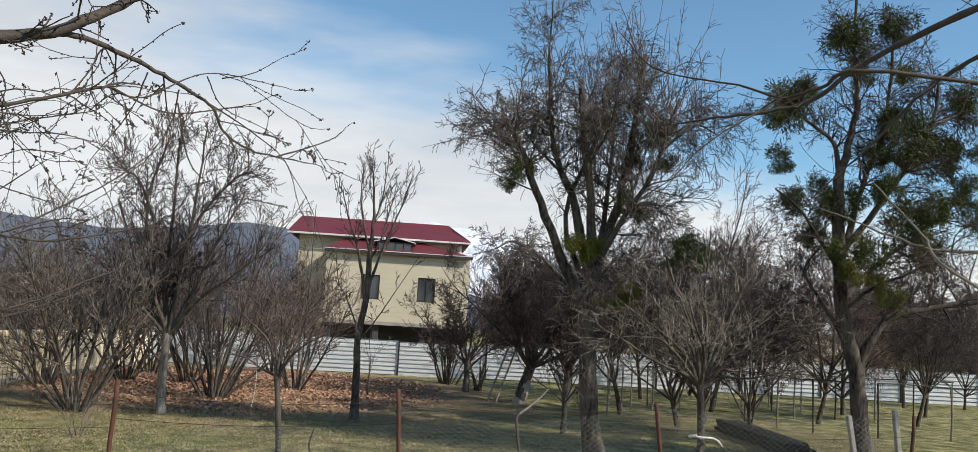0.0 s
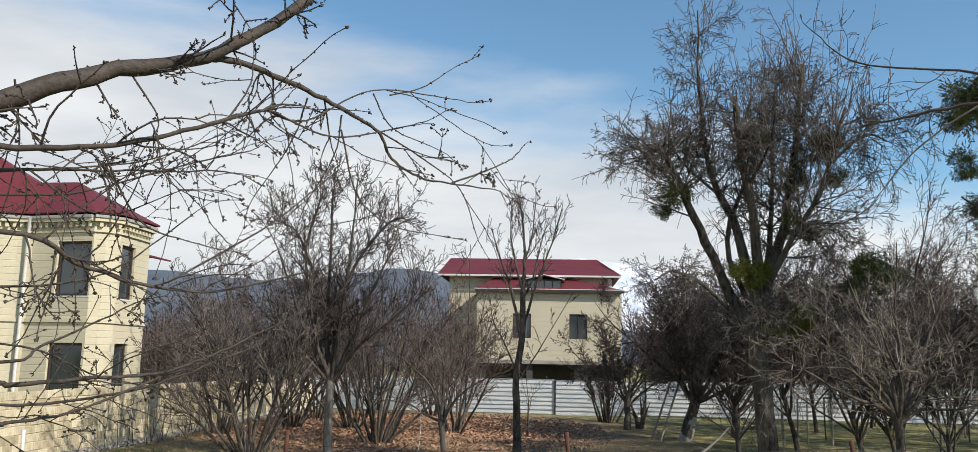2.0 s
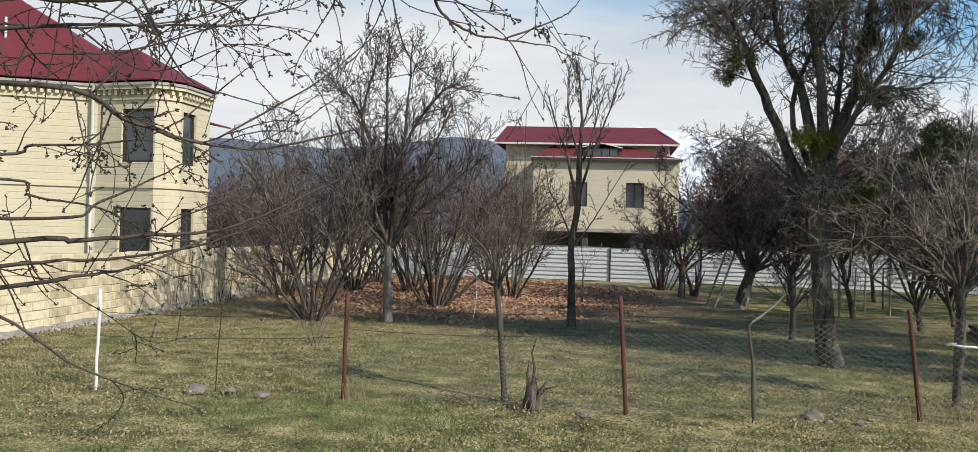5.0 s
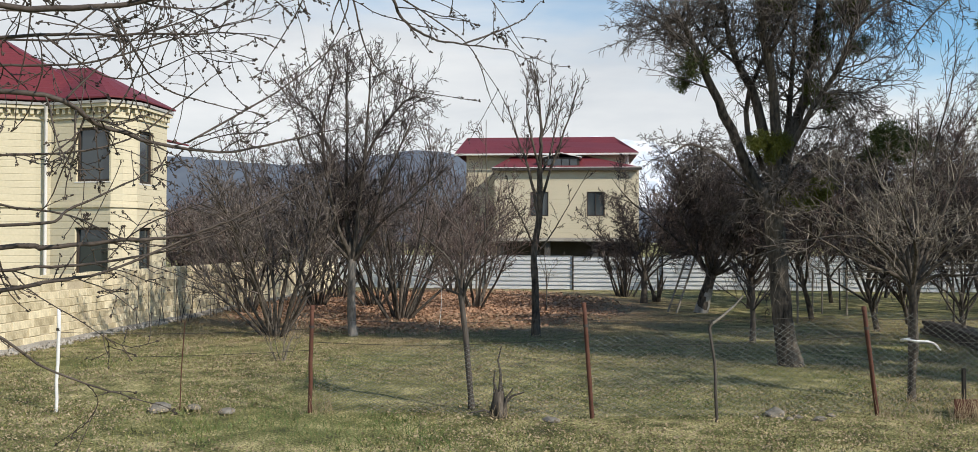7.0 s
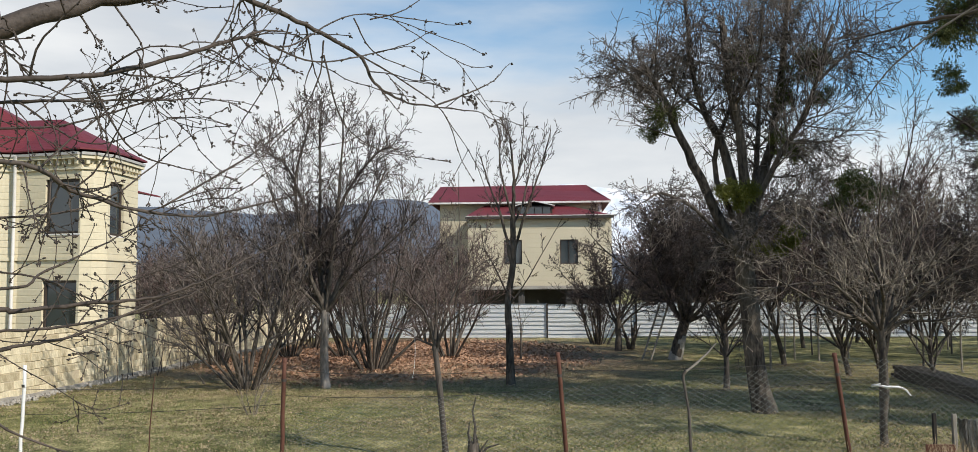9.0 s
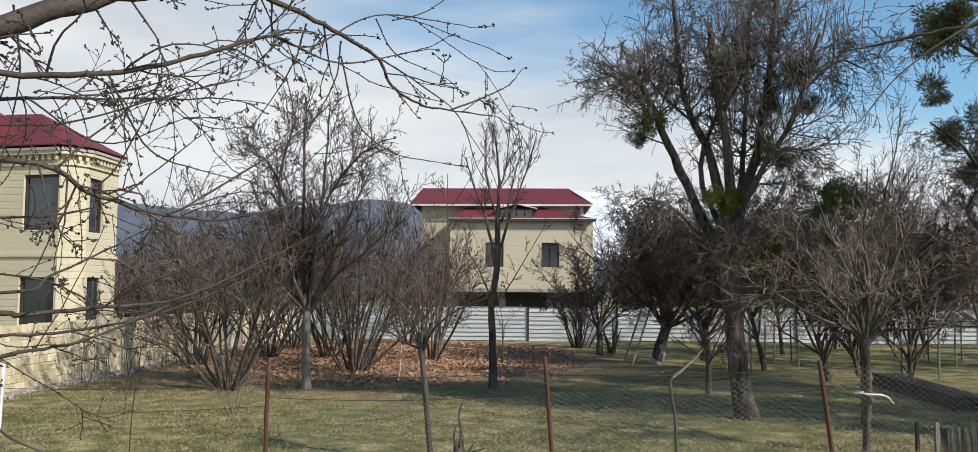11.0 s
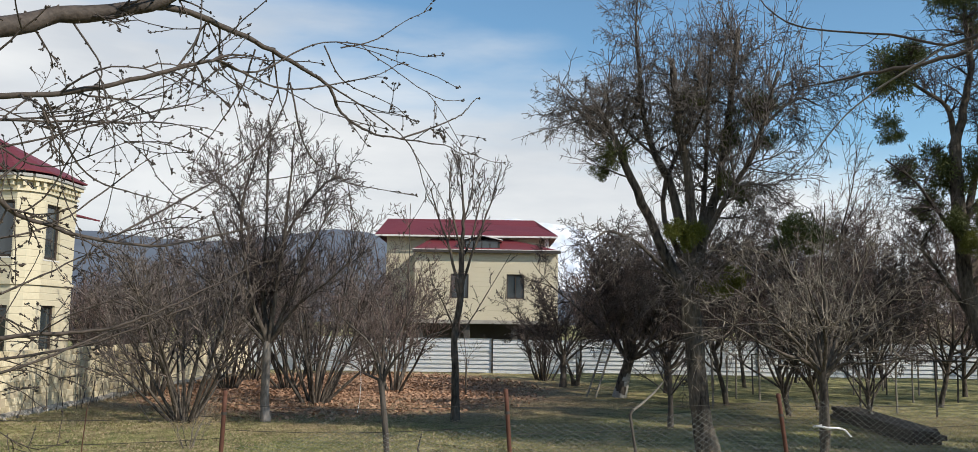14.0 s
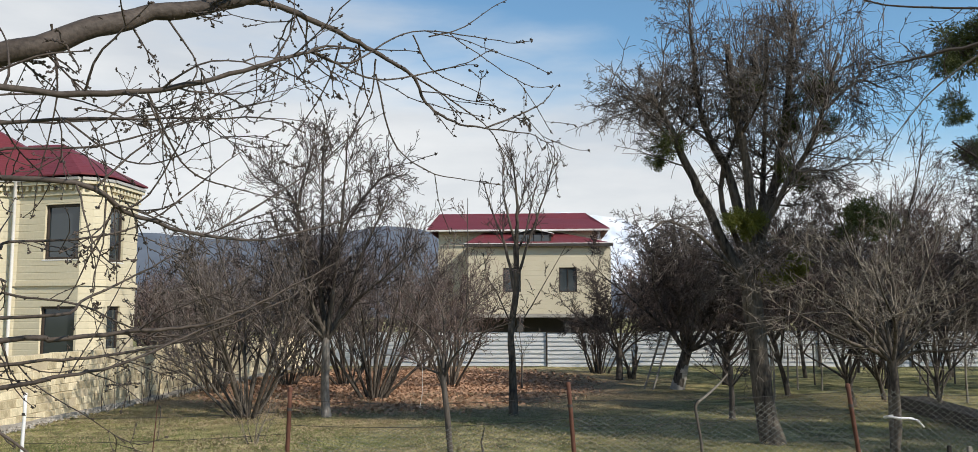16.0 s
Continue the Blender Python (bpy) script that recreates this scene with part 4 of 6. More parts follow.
pear.limb([(-0.5, 0, 3.3), (-1.4, -0.5, 4.1), (-2.1, -0.8, 4.4), (-2.5, -1.0, 4.2)], 0.05, 0.015, 7, 0.9, 0, -0.1, 0.25)
pear.limb([(-0.25, 0, 3.3), (0.3, -0.4, 3.8), (0.7, -0.7, 4.1), (1.2, -0.9, 3.8)], 0.045, 0.015, 7, 0.9, 0, -0.1, 0.25)
pear.limb([(-0.3, 0.1, 2.9), (-0.7, 0.6, 3.6), (-1.2, 1.0, 3.8)], 0.04, 0.015, 9, 1.0, 0, -0.1, 0.2)
pear.limb([(-0.35, 0, 3.0), (-0.3, -0.5, 3.5), (-0.2, -1.0, 3.7)], 0.04, 0.015, 10, 0.9, 0, -0.2, 0.15)
pear.limb([(-0.25, 0, 3.4), (0.3, 0.5, 4.2), (1.0, 0.9, 4.6)], 0.04, 0.015, 10, 1.0, 1, -0.1, 0.15)
pear.limb([(0.2, 0.05, 5.2), (0.9, 0.3, 5.6), (1.6, 0.4, 5.5)], 0.035, 0.012, 10, 1.1, 1, -0.1, 0.1)
pear.limb([(-0.5, -0.1, 6.2), (-0.2, -0.7, 6.9), (-0.1, -1.1, 7.6)], 0.04, 0.015, 10, 1.1, 6, 0.0, 0.1, (0.8, 2.0))
pear.limb([(-0.9, 0.1, 6.0), (-1.7, 0.5, 6.9), (-2.1, 0.7, 7.8)], 0.04, 0.012, 10, 1.0, 6, 0.0, 0.2, (0.7, 1.8))
pear = pear.done()
rng_m = np.random.default_rng(77)
mistletoe(pear, [(-1.96, -0.2, 6.1, 0.34), (-2.2, 0.1, 5.8, 0.24), (0.9, -0.2, 7.1, 0.4), (1.3, -0.2, 7.2, 0.3), (0.6, 0.1, 6.5, 0.32), (1.35, 0.1, 6.5, 0.26)], rng_m)
mistletoe(pear, [(0.44, -0.2, 5.5, 0.3), (0.78, 0.1, 5.4, 0.26), (-0.32, -0.2, 7.3, 0.28), (-0.55, 0.1, 6.9, 0.22)], rng_m)
mistletoe(pear, [(-0.52, -0.3, 4.4, 0.34), (-0.77, -0.3, 4.5, 0.2), (-0.26, -0.3, 4.5, 0.22), (0.3, -0.3, 3.4, 0.26), (0.56, -0.3, 3.6, 0.26), (-0.08, -0.3, 3.35, 0.22)], rng_m, True)


def mistletoe_tree(place, label, seed, scale=1.0, crowded=0):
    """Dark old tree: one crooked main stem, a heavy low limb, and mistletoe all over."""
    sp = spec(kids=(0, 8, 5, 0), angle=(48, 50, 52, 40), ratio=(0.34, 0.46, 0.5, 0.4), rise=(0.0, 0.0, -0.04, -0.05), wander=(0.12, 0.18, 0.22, 0.25), thin=0.005)
    t = OldTree("mistletoe_tree", place, label, seed, [(0, 0, -0.1), (-0.15, 0, 0.7), (-0.28, 0, 2.1), (-0.65, 0, 3.5), (-0.77, 0, 5.8), (-0.79, 0, 6.9)], 0.22, 0.13, PEAR_BARK, TWIG_DARK, sp, 0.04)
    t.limb([(-0.79, 0, 6.8), (-0.57, 0, 7.7), (-0.28, 0, 8.8), (-0.39, 0, 9.9), (-0.3, 0, 12.2)], 0.12, 0.03, 11, 1.2, 1)
    t.limb([(-0.27, 0, 2.0), (0.07, -0.1, 2.9), (0.66, -0.2, 3.5), (2.2, -0.3, 3.9), (3.6, -0.4, 4.7)], 0.14, 0.04, 10, 1.5)
    t.limb([(-0.78, 0, 6.8), (-0.86, 0, 7.6), (-1.2, 0, 8.0), (-2.2, 0, 8.6)], 0.08, 0.03, 14, 0.9, 1)
    t.limb([(-0.69, 0, 4.5), (-1.25, -0.2, 5.1), (-1.9, -0.35, 5.9), (-2.6, -0.4, 6.4)], 0.06, 0.02, 13, 0.9)
    t.limb([(-0.7, 0, 5.0), (0.34, -0.5, 6.6), (1.3, -0.6, 8.3), (1.55, -0.6, 9.6)], 0.09, 0.03, 13, 1.3, 1)
    t.limb([(-0.48, 0, 2.7), (-1.2, 0.2, 3.9), (-1.5, 0.3, 4.5), (-1.1, 0.3, 5.1)], 0.06, 0.025, 10, 0.9)
    t.limb([(-0.7, 0, 4.7), (0.13, 0.5, 6.8), (0.9, 0.8, 8.6), (1.25, 0.9, 11.4)], 0.10, 0.03, 13, 1.3, 1)
    t.limb([(-0.65, 0, 3.8), (0.45, 0.3, 4.8), (1.6, 0.6, 5.6), (3.0, 0.8, 6.7)], 0.09, 0.03, 13, 1.3)
    t.limb([(-0.65, 0, 3.5), (-0.16, -0.5, 4.1), (0.56, -0.9, 4.5), (1.3, -1.0, 5.1)], 0.06, 0.02, 11, 1.1)
    t.limb([(1.3, -0.6, 8.2), (2.2, -0.3, 8.6), (3.2, -0.1, 8.4)], 0.05, 0.02, 13, 1.2)
    owner = t.done()
    owner.scale = (scale, scale, scale)
    r = np.random.default_rng(seed)
    mistletoe(owner, [(-2.06, 0.2, 8.75, 0.62), (-1.8, -0.3, 9.0, 0.4), (-2.5, -0.2, 8.25, 0.36), (-2.4, -0.3, 7.2, 0.36), (-1.8, 0.4, 6.3, 0.44), (-1.2, 0.5, 5.5, 0.42), (-0.7, 0.15, 6.2, 0.62), (-1.05, 0.3, 6.65, 0.4), (-0.53, 0.06, 10.6, 0.6)], r)
    mistletoe(owner, [(1.1, 0.6, 11.2, 0.55), (0.0, 0.4, 9.8, 0.46), (0.7, -0.6, 7.95, 0.75), (2.2, 0.5, 7.8, 0.7), (0.15, -0.6, 6.6, 0.46), (1.2, 0.3, 6.0, 0.7), (1.65, -0.4, 6.2, 0.5), (2.9, 0.5, 6.9, 0.5), (3.0, 0.0, 6.2, 0.55)], r)
    mistletoe(owner, [(2.4, -0.3, 9.0, 0.55), (3.3, -0.1, 8.0, 0.6), (-0.25, -0.6, 5.0, 0.5), (-1.1, -0.5, 5.0, 0.36), (0.7, 0.2, 8.6, 0.46), (1.7, 0.2, 5.2, 0.5), (0.2, -0.15, 7.5, 0.46)], r)
    mistletoe(owner, [(-0.7, -0.6, 4.4, 0.34), (-0.93, -0.6, 4.6, 0.26), (0.57, -0.6, 9.5, 0.36), (0.26, -0.6, 3.9, 0.36), (-0.13, -0.6, 4.3, 0.26)], r, True)
    # extra clumps that thicken the shadow of the added tree
    for i in range(crowded):
        a, f = r.uniform(0, 6.28), r.uniform(0, 1)
        w = 1.25 * math.sqrt(r.uniform(0, 1))
        mistletoe(owner, [(0.3 + w * math.cos(a) * 1.1, w * math.sin(a), 5.8 + f * 5.0, float(r.uniform(0.45, 0.7)))], r)
    return owner


mistletoe_tree((11.58, 20.1, 0), "dark old tree crowded with green mistletoe clumps", 61)
# stands out of view, added to throw the dark band across the grass
mistletoe_tree((15.2, 13.0, 0), "tall old tree crowded with mistletoe at the orchard's edge", 62, 1.3, 30)

plum = OldTree("plum_tree", (-5.72, 22.3, 0), "tall bare fruit tree with a pale trunk", 11, [(0, 0, -0.06), (-0.05, 0, 0.6), (-0.05, 0, 1.3), (-0.04, 0, 2.0)], 0.115, 0.10, GREY_BARK, TWIG_DARK, spec(kids=(0, 7, 4, 0), angle=(40, 40, 46, 40), ratio=(0.4, 0.46, 0.5, 0.4), rise=(0.0, 0.05, 0.03, 0.0), wander=(0.06, 0.09, 0.13, 0.15), thin=0.0072), 0.015)
plum.bark = PEAR_BARK
PLUM = dict(sprays=7, size=1.15, shoots=1.2, rise=0.25, begin=0.2, spread=(25, 60))
plum.limb([(-0.04, 0, 1.85), (-0.4, 0, 2.55), (-0.95, 0.3, 3.5), (-1.8, 0.6, 5.4)], 0.074, 0.022, **PLUM)
plum.limb([(-0.04, 0, 1.9), (-0.18, 0, 3.2), (-0.2, 0, 5.7), (-0.2, 0, 7.6)], 0.088, 0.015, **PLUM)
plum.limb([(-0.03, 0, 1.9), (0.17, -0.2, 3.2), (0.44, -0.4, 5.4), (0.52, -0.4, 7.3)], 0.081, 0.015, **PLUM)
plum.limb([(-0.02, 0, 1.95), (0.5, 0, 3.1), (0.9, -0.2, 4.1), (1.6, -0.3, 5.6)], 0.074, 0.018, **PLUM)
plum.limb([(-0.06, 0, 1.95), (-0.4, -0.4, 3.2), (-0.6, -0.9, 5.2), (-0.2, -0.9, 6.9)], 0.068, 0.015, **PLUM)
plum.limb([(0, 0, 1.95), (0.8, -0.5, 2.9), (1.6, -0.9, 3.5), (2.3, -1.1, 4.1)], 0.054, 0.015, **PLUM)
plum.limb([(-0.06, 0, 1.95), (-0.7, -0.3, 2.65), (-1.3, -0.5, 3.3), (-1.9, -0.6, 3.9)], 0.054, 0.015, **PLUM)
plum.limb([(-0.04, 0, 2.0), (0.08, 0.9, 4.7), (1.1, 1.2, 6.3), (1.7, 1.2, 6.4)], 0.068, 0.015, **PLUM)
plum.limb([(-0.06, 0, 2.0), (-0.46, 0.5, 3.8), (-1.4, 1.1, 5.9), (-2.2, 1.2, 6.4)], 0.068, 0.015, **PLUM)
plum.done()
young = OldTree("young_tree", (-0.98, 22.9, 0), "slim upright young tree with bare twigs", 12, [(0.03, 0, -0.06), (0, 0, 1.35), (-0.03, 0, 2.2), (0.11, 0, 3.2), (0.11, 0, 4.4)], 0.103, 0.072, PEAR_BARK, TWIG_DARK, spec(kids=(0, 5, 3, 0), angle=(30, 32, 38, 40), ratio=(0.4, 0.45, 0.5, 0.4), rise=(0.0, 0.07, 0.06, 0.0), wander=(0.05, 0.08, 0.12, 0.15), thin=0.0065), 0.01)
SLIM = dict(sprays=4.5, size=0.75, shoots=1.0, rise=0.35, begin=0.3, shoot_len=(0.4, 0.9), spread=(20, 45))
young.limb([(0.11, 0, 4.3), (0.15, 0, 5.2), (0.11, 0, 6.1), (-0.02, 0, 7.0)], 0.062, 0.013, **SLIM)
young.limb([(0.1, 0, 3.1), (-0.17, 0, 4.4), (-0.48, 0.1, 5.2), (-0.75, 0.2, 6.1)], 0.050, 0.013, **SLIM)
young.limb([(0, 0, 2.1), (0.35, 0, 2.55), (0.74, -0.1, 3.2), (1.45, -0.2, 4.4)], 0.027, 0.008, 3, 0.4, 0, 0.2, 0.3)
young.limb([(0.1, 0, 3.1), (0.25, 0, 3.9), (0.77, -0.1, 5.4), (1.13, -0.1, 6.6)], 0.050, 0.013, **SLIM)
young.limb([(0.15, 0, 5.2), (0.33, 0.2, 5.9), (0.44, 0.3, 7.1)], 0.031, 0.010, **SLIM)
young.limb([(0.11, 0, 4.4), (-0.1, -0.2, 5.2), (-0.22, -0.3, 6.0), (-0.19, -0.3, 6.8)], 0.037, 0.010, **SLIM)
young.limb([(-0.01, 0, 2.3), (-0.37, -0.1, 3.1), (-0.64, -0.2, 3.6), (-0.74, -0.2, 4.2)], 0.025, 0.008, 3, 0.4, 0, 0.2, 0.3)
young.limb([(0.11, 0, 4.2), (0.37, 0.3, 4.8), (0.56, 0.5, 5.7), (0.78, 0.6, 6.5)], 0.037, 0.010, **SLIM)
young.done()
sap = OldTree("young_apple_tree", (-1.48, 12.85, 0), "young apple tree with pale bark and twine", 13, [(0, 0, -0.06), (-0.05, 0, 0.5), (-0.1, 0, 1.05), (-0.18, 0, 1.72)], 0.044, 0.042, BARK, TWIG_RED, spec(kids=(0, 6, 3, 0), angle=(45, 44, 48, 40), ratio=(0.4, 0.48, 0.5, 0.4), rise=(0.0, 0.05, 0.03, 0.0), wander=(0.1, 0.12, 0.15, 0.15), thin=0.0034), 0.008)
SAP = dict(sprays=7, size=0.6, shoots=0.8, rise=0.2, begin=0.2, shoot_len=(0.3, 0.8), spread=(30, 65))
sap.limb([(-0.17, 0, 1.68), (-0.4, 0, 1.78), (-0.7, -0.1, 1.95), (-1.2, -0.2, 2.0)], 0.022, 0.006, **SAP)
sap.limb([(-0.18, 0, 1.68), (-0.15, 0, 2.2), (-0.2, 0, 2.65), (-0.57, 0.1, 3.5)], 0.028, 0.006, **SAP)
sap.limb([(-0.15, 0, 1.6), (-0.05, 0, 2.0), (0.1, -0.1, 2.4), (0.4, -0.1, 3.0)], 0.03, 0.006, **SAP)
sap.limb([(-0.15, 0, 1.65), (0.04, -0.2, 2.0), (0.43, -0.4, 2.3), (0.84, -0.5, 2.45)], 0.022, 0.005, **SAP)
sap.limb([(-0.17, 0, 1.68), (0.1, 0.1, 2.2), (0.18, 0.1, 2.9), (0.18, 0.1, 4.3)], 0.022, 0.005, **SAP)
sap.limb([(-0.18, 0, 1.68), (-0.3, -0.3, 2.2), (-0.65, -0.5, 2.55), (-1.0, -0.6, 2.8)], 0.02, 0.005, **SAP)
sap.limb([(-0.17, 0, 1.68), (-0.3, 0.3, 2.2), (-0.6, 0.5, 2.7), (-0.95, 0.6, 3.0)], 0.02, 0.005, **SAP)
sap.limb([(-0.16, 0, 1.68), (-0.06, 0.3, 2.35), (0.25, 0.6, 2.75), (0.6, 0.7, 3.0)], 0.02, 0.005, **SAP)
sap.done()
tree("sapling", (-0.92, 31.0, 0), "thin bare sapling by the fence", 14, (1.2, 0.03), 4, 1.0, 35, spec(levels=2, kids=(5, 4, 0, 0), thin=0.005), leader=1.4)
apple = OldTree("apple_tree", (5.31, 14.3, 0), "spreading apple tree with pale crooked twigs", 15, [(0.02, 0, -0.06), (0.03, 0, 0.4), (0.07, 0, 0.9), (0.04, 0, 1.85)], 0.06, 0.06, PEAR_BARK, TWIG_PALE, spec(kids=(0, 6, 3, 0), angle=(48, 48, 52, 40), ratio=(0.4, 0.5, 0.5, 0.4), rise=(0.0, 0.04, 0.03, 0.0), wander=(0.12, 0.17, 0.2, 0.22), thin=0.0040), 0.015)
SPREAD = dict(sprays=6, size=0.85, shoots=0.8, rise=0.15, begin=0.2, shoot_len=(0.4, 1.0), spread=(35, 70))
apple.limb([(0.04, 0, 1.8), (-0.27, 0, 2.0), (-0.9, -0.4, 2.2), (-1.9, -1.0, 2.7)], 0.05, 0.010, **SPREAD)
apple.limb([(0.02, 0, 1.8), (-0.17, 0, 2.2), (-0.62, -0.2, 2.6), (-1.6, -0.4, 3.2)], 0.045, 0.010, **SPREAD)
apple.limb([(0.04, 0, 1.8), (-0.09, 0, 2.6), (-0.3, 0.1, 3.2), (-0.65, 0.2, 4.2)], 0.045, 0.010, **SPREAD)
apple.limb([(0.06, 0, 1.8), (0.13, 0, 2.6), (0.08, 0, 3.4), (0.16, 0, 4.6)], 0.045, 0.008, **SPREAD)
apple.limb([(0.06, 0, 1.8), (0.3, 0, 2.15), (0.52, -0.2, 2.5), (0.93, -0.5, 3.3)], 0.045, 0.010, **SPREAD)
apple.limb([(0.06, 0, 1.75), (0.4, 0, 1.97), (0.75, -0.4, 2.0), (1.4, -0.7, 2.2)], 0.04, 0.008, **SPREAD)
apple.limb([(0.06, 0, 1.8), (0.48, 0.2, 2.65), (0.85, 0.4, 3.4), (1.2, 0.5, 4.0)], 0.04, 0.008, **SPREAD)
apple.limb([(0.02, 0, 1.8), (-0.54, -0.3, 2.36), (-1.1, -0.6, 2.6), (-2.6, -1.1, 2.4)], 0.035, 0.006, **SPREAD)
apple.limb([(0.04, 0, 1.8), (0, 0.5, 2.5), (-0.35, 0.9, 3.0), (-1.05, 1.3, 4.0)], 0.04, 0.008, **SPREAD)
apple.limb([(0.06, 0, 1.8), (0.44, 0.6, 2.4), (0.84, 1.1, 3.1), (0.86, 1.4, 3.9)], 0.04, 0.008, **SPREAD)
apple.limb([(0.04, 0, 1.8), (-0.09, -0.5, 2.4), (-0.44, -1.0, 2.85), (-0.68, -1.2, 3.4)], 0.035, 0.006, **SPREAD)
apple.limb([(0.06, 0, 1.8), (0.6, -0.3, 2.4), (1.2, -0.4, 2.8), (1.9, -0.5, 3.0)], 0.035, 0.006, **SPREAD)
apple.done()
tree("small_tree", (4.46, 22.1, 0), "small round-headed bare tree", 16, (1.3, 0.07), 8, 1.8, 50, spec(kids=(8, 7, 5, 0), thin=0.004), twig=TWIG_DARK)
lean_tree = tree("old_apple_tree", (4.5, 31.1, 0), "dark leaning old apple tree with a limewashed foot", 17, (1.9, 0.20), 16, 4.5, 58, spec(kids=(15, 12, 8, 0), rise=(0.05, 0.05, 0.01, 0.0), angle=(45, 50, 55, 40), thin=0.0065), twig=TWIG_DARK, bark=PEAR_BARK, lean=(0.28, 0), leader=4.4)
wash = Wood()
wash.add([np.array((0.28 * z, 0, z)) for z in (-0.05, 0.3, 0.6, 0.85)], [0.262, 0.238, 0.212, 0.194], 12)
link("limewash", wash.mesh("limewash"), LIMEWASH, lean_tree, "white limewash round the foot")
tree("old_apple_tree", (2.9, 35.8, 0), "dense dark bare apple tree near the fence", 18, (1.3, 0.13), 11, 3.6, 46, spec(kids=(12, 9, 6, 0), thin=0.0075), twig=TWIG_DARK)
tree("old_apple_tree", (6.6, 33.0, 0), "dense dark bare apple tree", 19, (1.4, 0.15), 12, 4.6, 50, spec(kids=(12, 9, 6, 0), thin=0.0075), twig=TWIG_DARK)
for i, (x, y, s) in enumerate(((10.0, 27.0, 1.0), (14.6, 28.7, 1.2), (22.4, 34.9, 1.1), (28.3, 41.0, 1.0), (10.5, 36.5, 1.15), (17.0, 38.0, 1.2), (19.0, 30.0, 1.1), (14.0, 40.5, 1.0), (24.5, 40.0, 1.1), (8.0, 40.0, 1.0), (8.6, 25.5, 1.15), (11.8, 31.5, 1.3), (13.0, 34.5, 1.25), (18.0, 33.5, 1.3), (9.9, 23.0, 1.0), (7.6, 28.5, 1.2))):
    tree("orchard_tree", (x, y, 0), "bare greyish orchard tree behind the trellis", 20 + i, ((0.9 + 0.16 * (i * 5 % 7)) * s, 0.062 * s), 11, 3.9 * s, 42 + 4 * (i * 3 % 6), spec(kids=(12, 10, 6, 0), thin=0.0062, slim=(0.3, 0.42, 0.55, 0.5), wander=(0.12, 0.18, 0.22, 0.22)), twig=(TWIG_DARK, TWIG_RED, TWIG_DARK)[i % 3], bark=PEAR_BARK, girth=0.5, leader=4.4 * s, lean=(0.12 * (i * 4 % 5 - 2), 0.05 * (i % 3 - 1)), drop=0.5, group="orchard trees")
shooty = tree("shooting_tree", (6.42, 17.2, 0), "bare tree with tall straight shoots and mistletoe", 33, (1.9, 0.06), 8, 2.6, 36, spec(kids=(9, 7, 4, 0), angle=(30, 36, 42, 40), rise=(0.16, 0.14, 0.08, 0.0), thin=0.0042), twig=TWIG_RED, bark=PEAR_BARK, leader=4.4)
mistletoe(shooty, [(-0.4, 0, 4.5, 0.42), (0.0, 0.1, 4.35, 0.36), (-0.65, 0.1, 4.2, 0.3)], rng_m)

HAZEL = spec(kids=(11, 6, 4, 0), angle=(30, 38, 45, 40), rise=(0.015, 0.05, 0.04, 0.02), ratio=(0.36, 0.42, 0.5, 0.4), begin=(0.3, 0.12, 0.1, 0), wander=(0.05, 0.09, 0.13, 0.15), thin=0.0075, slim=(0.45, 0.5, 0.55, 0.5))
for i, (x, y, n, ln, tilt, tw) in enumerate(((-5.4, 26.9, 20, 5.4, 40, TWIG), (-7.7, 22.0, 20, 4.9, 46, TWIG), (-9.6, 32.1, 14, 5.6, 38, TWIG_RED), (-10.0, 36.7, 14, 5.8, 38, TWIG), (-7.5, 32.4, 14, 5.6, 40, TWIG_RED),
                                             (2.35, 39.8, 15, 2.9, 30, TWIG_DARK), (-11.0, 28.5, 12, 5.0, 32, TWIG), (-3.6, 32.0, 13, 5.0, 36, TWIG_RED), (-5.6, 40.5, 12, 5.6, 36, TWIG_RED))):
    bush("hazel_bush", (x, y, 0), "bare many-stemmed hazel bush on leaf litter", 60 + i, n, ln, tilt, HAZEL, twig=tw, bark=PEAR_BARK, group="hazel bushes")
bush("shrub", (-6.0, 17.5, 0), "thin pale twiggy shrub in the grass", 80, 9, 1.1, 28, spec(levels=2, kids=(5, 4, 0, 0), thin=0.003), twig=TWIG_PALE, bark=TWIG_PALE, spread=0.15, radius=0.012)
bush("coppiced_stump", (3.47, 36.3, 0), "dark coppiced stump with short thick shoots", 81, 5, 1.5, 26, spec(levels=1, kids=(3, 0, 0, 0), thin=0.01), bark=PEAR_BARK, spread=0.15, radius=0.13)
for i in range(7):
    bush("wall_climber", (-12.05 + 0.25 * (i % 2), 23.6 + i * 1.35, 0), "bare upright shoots against the block wall", 120 + i, 5, 1.9, 14, spec(levels=1, kids=(4, 0, 0, 0), thin=0.004), twig=TWIG_DARK, bark=TWIG_DARK, spread=0.5, radius=0.014, group="shoots along the wall")


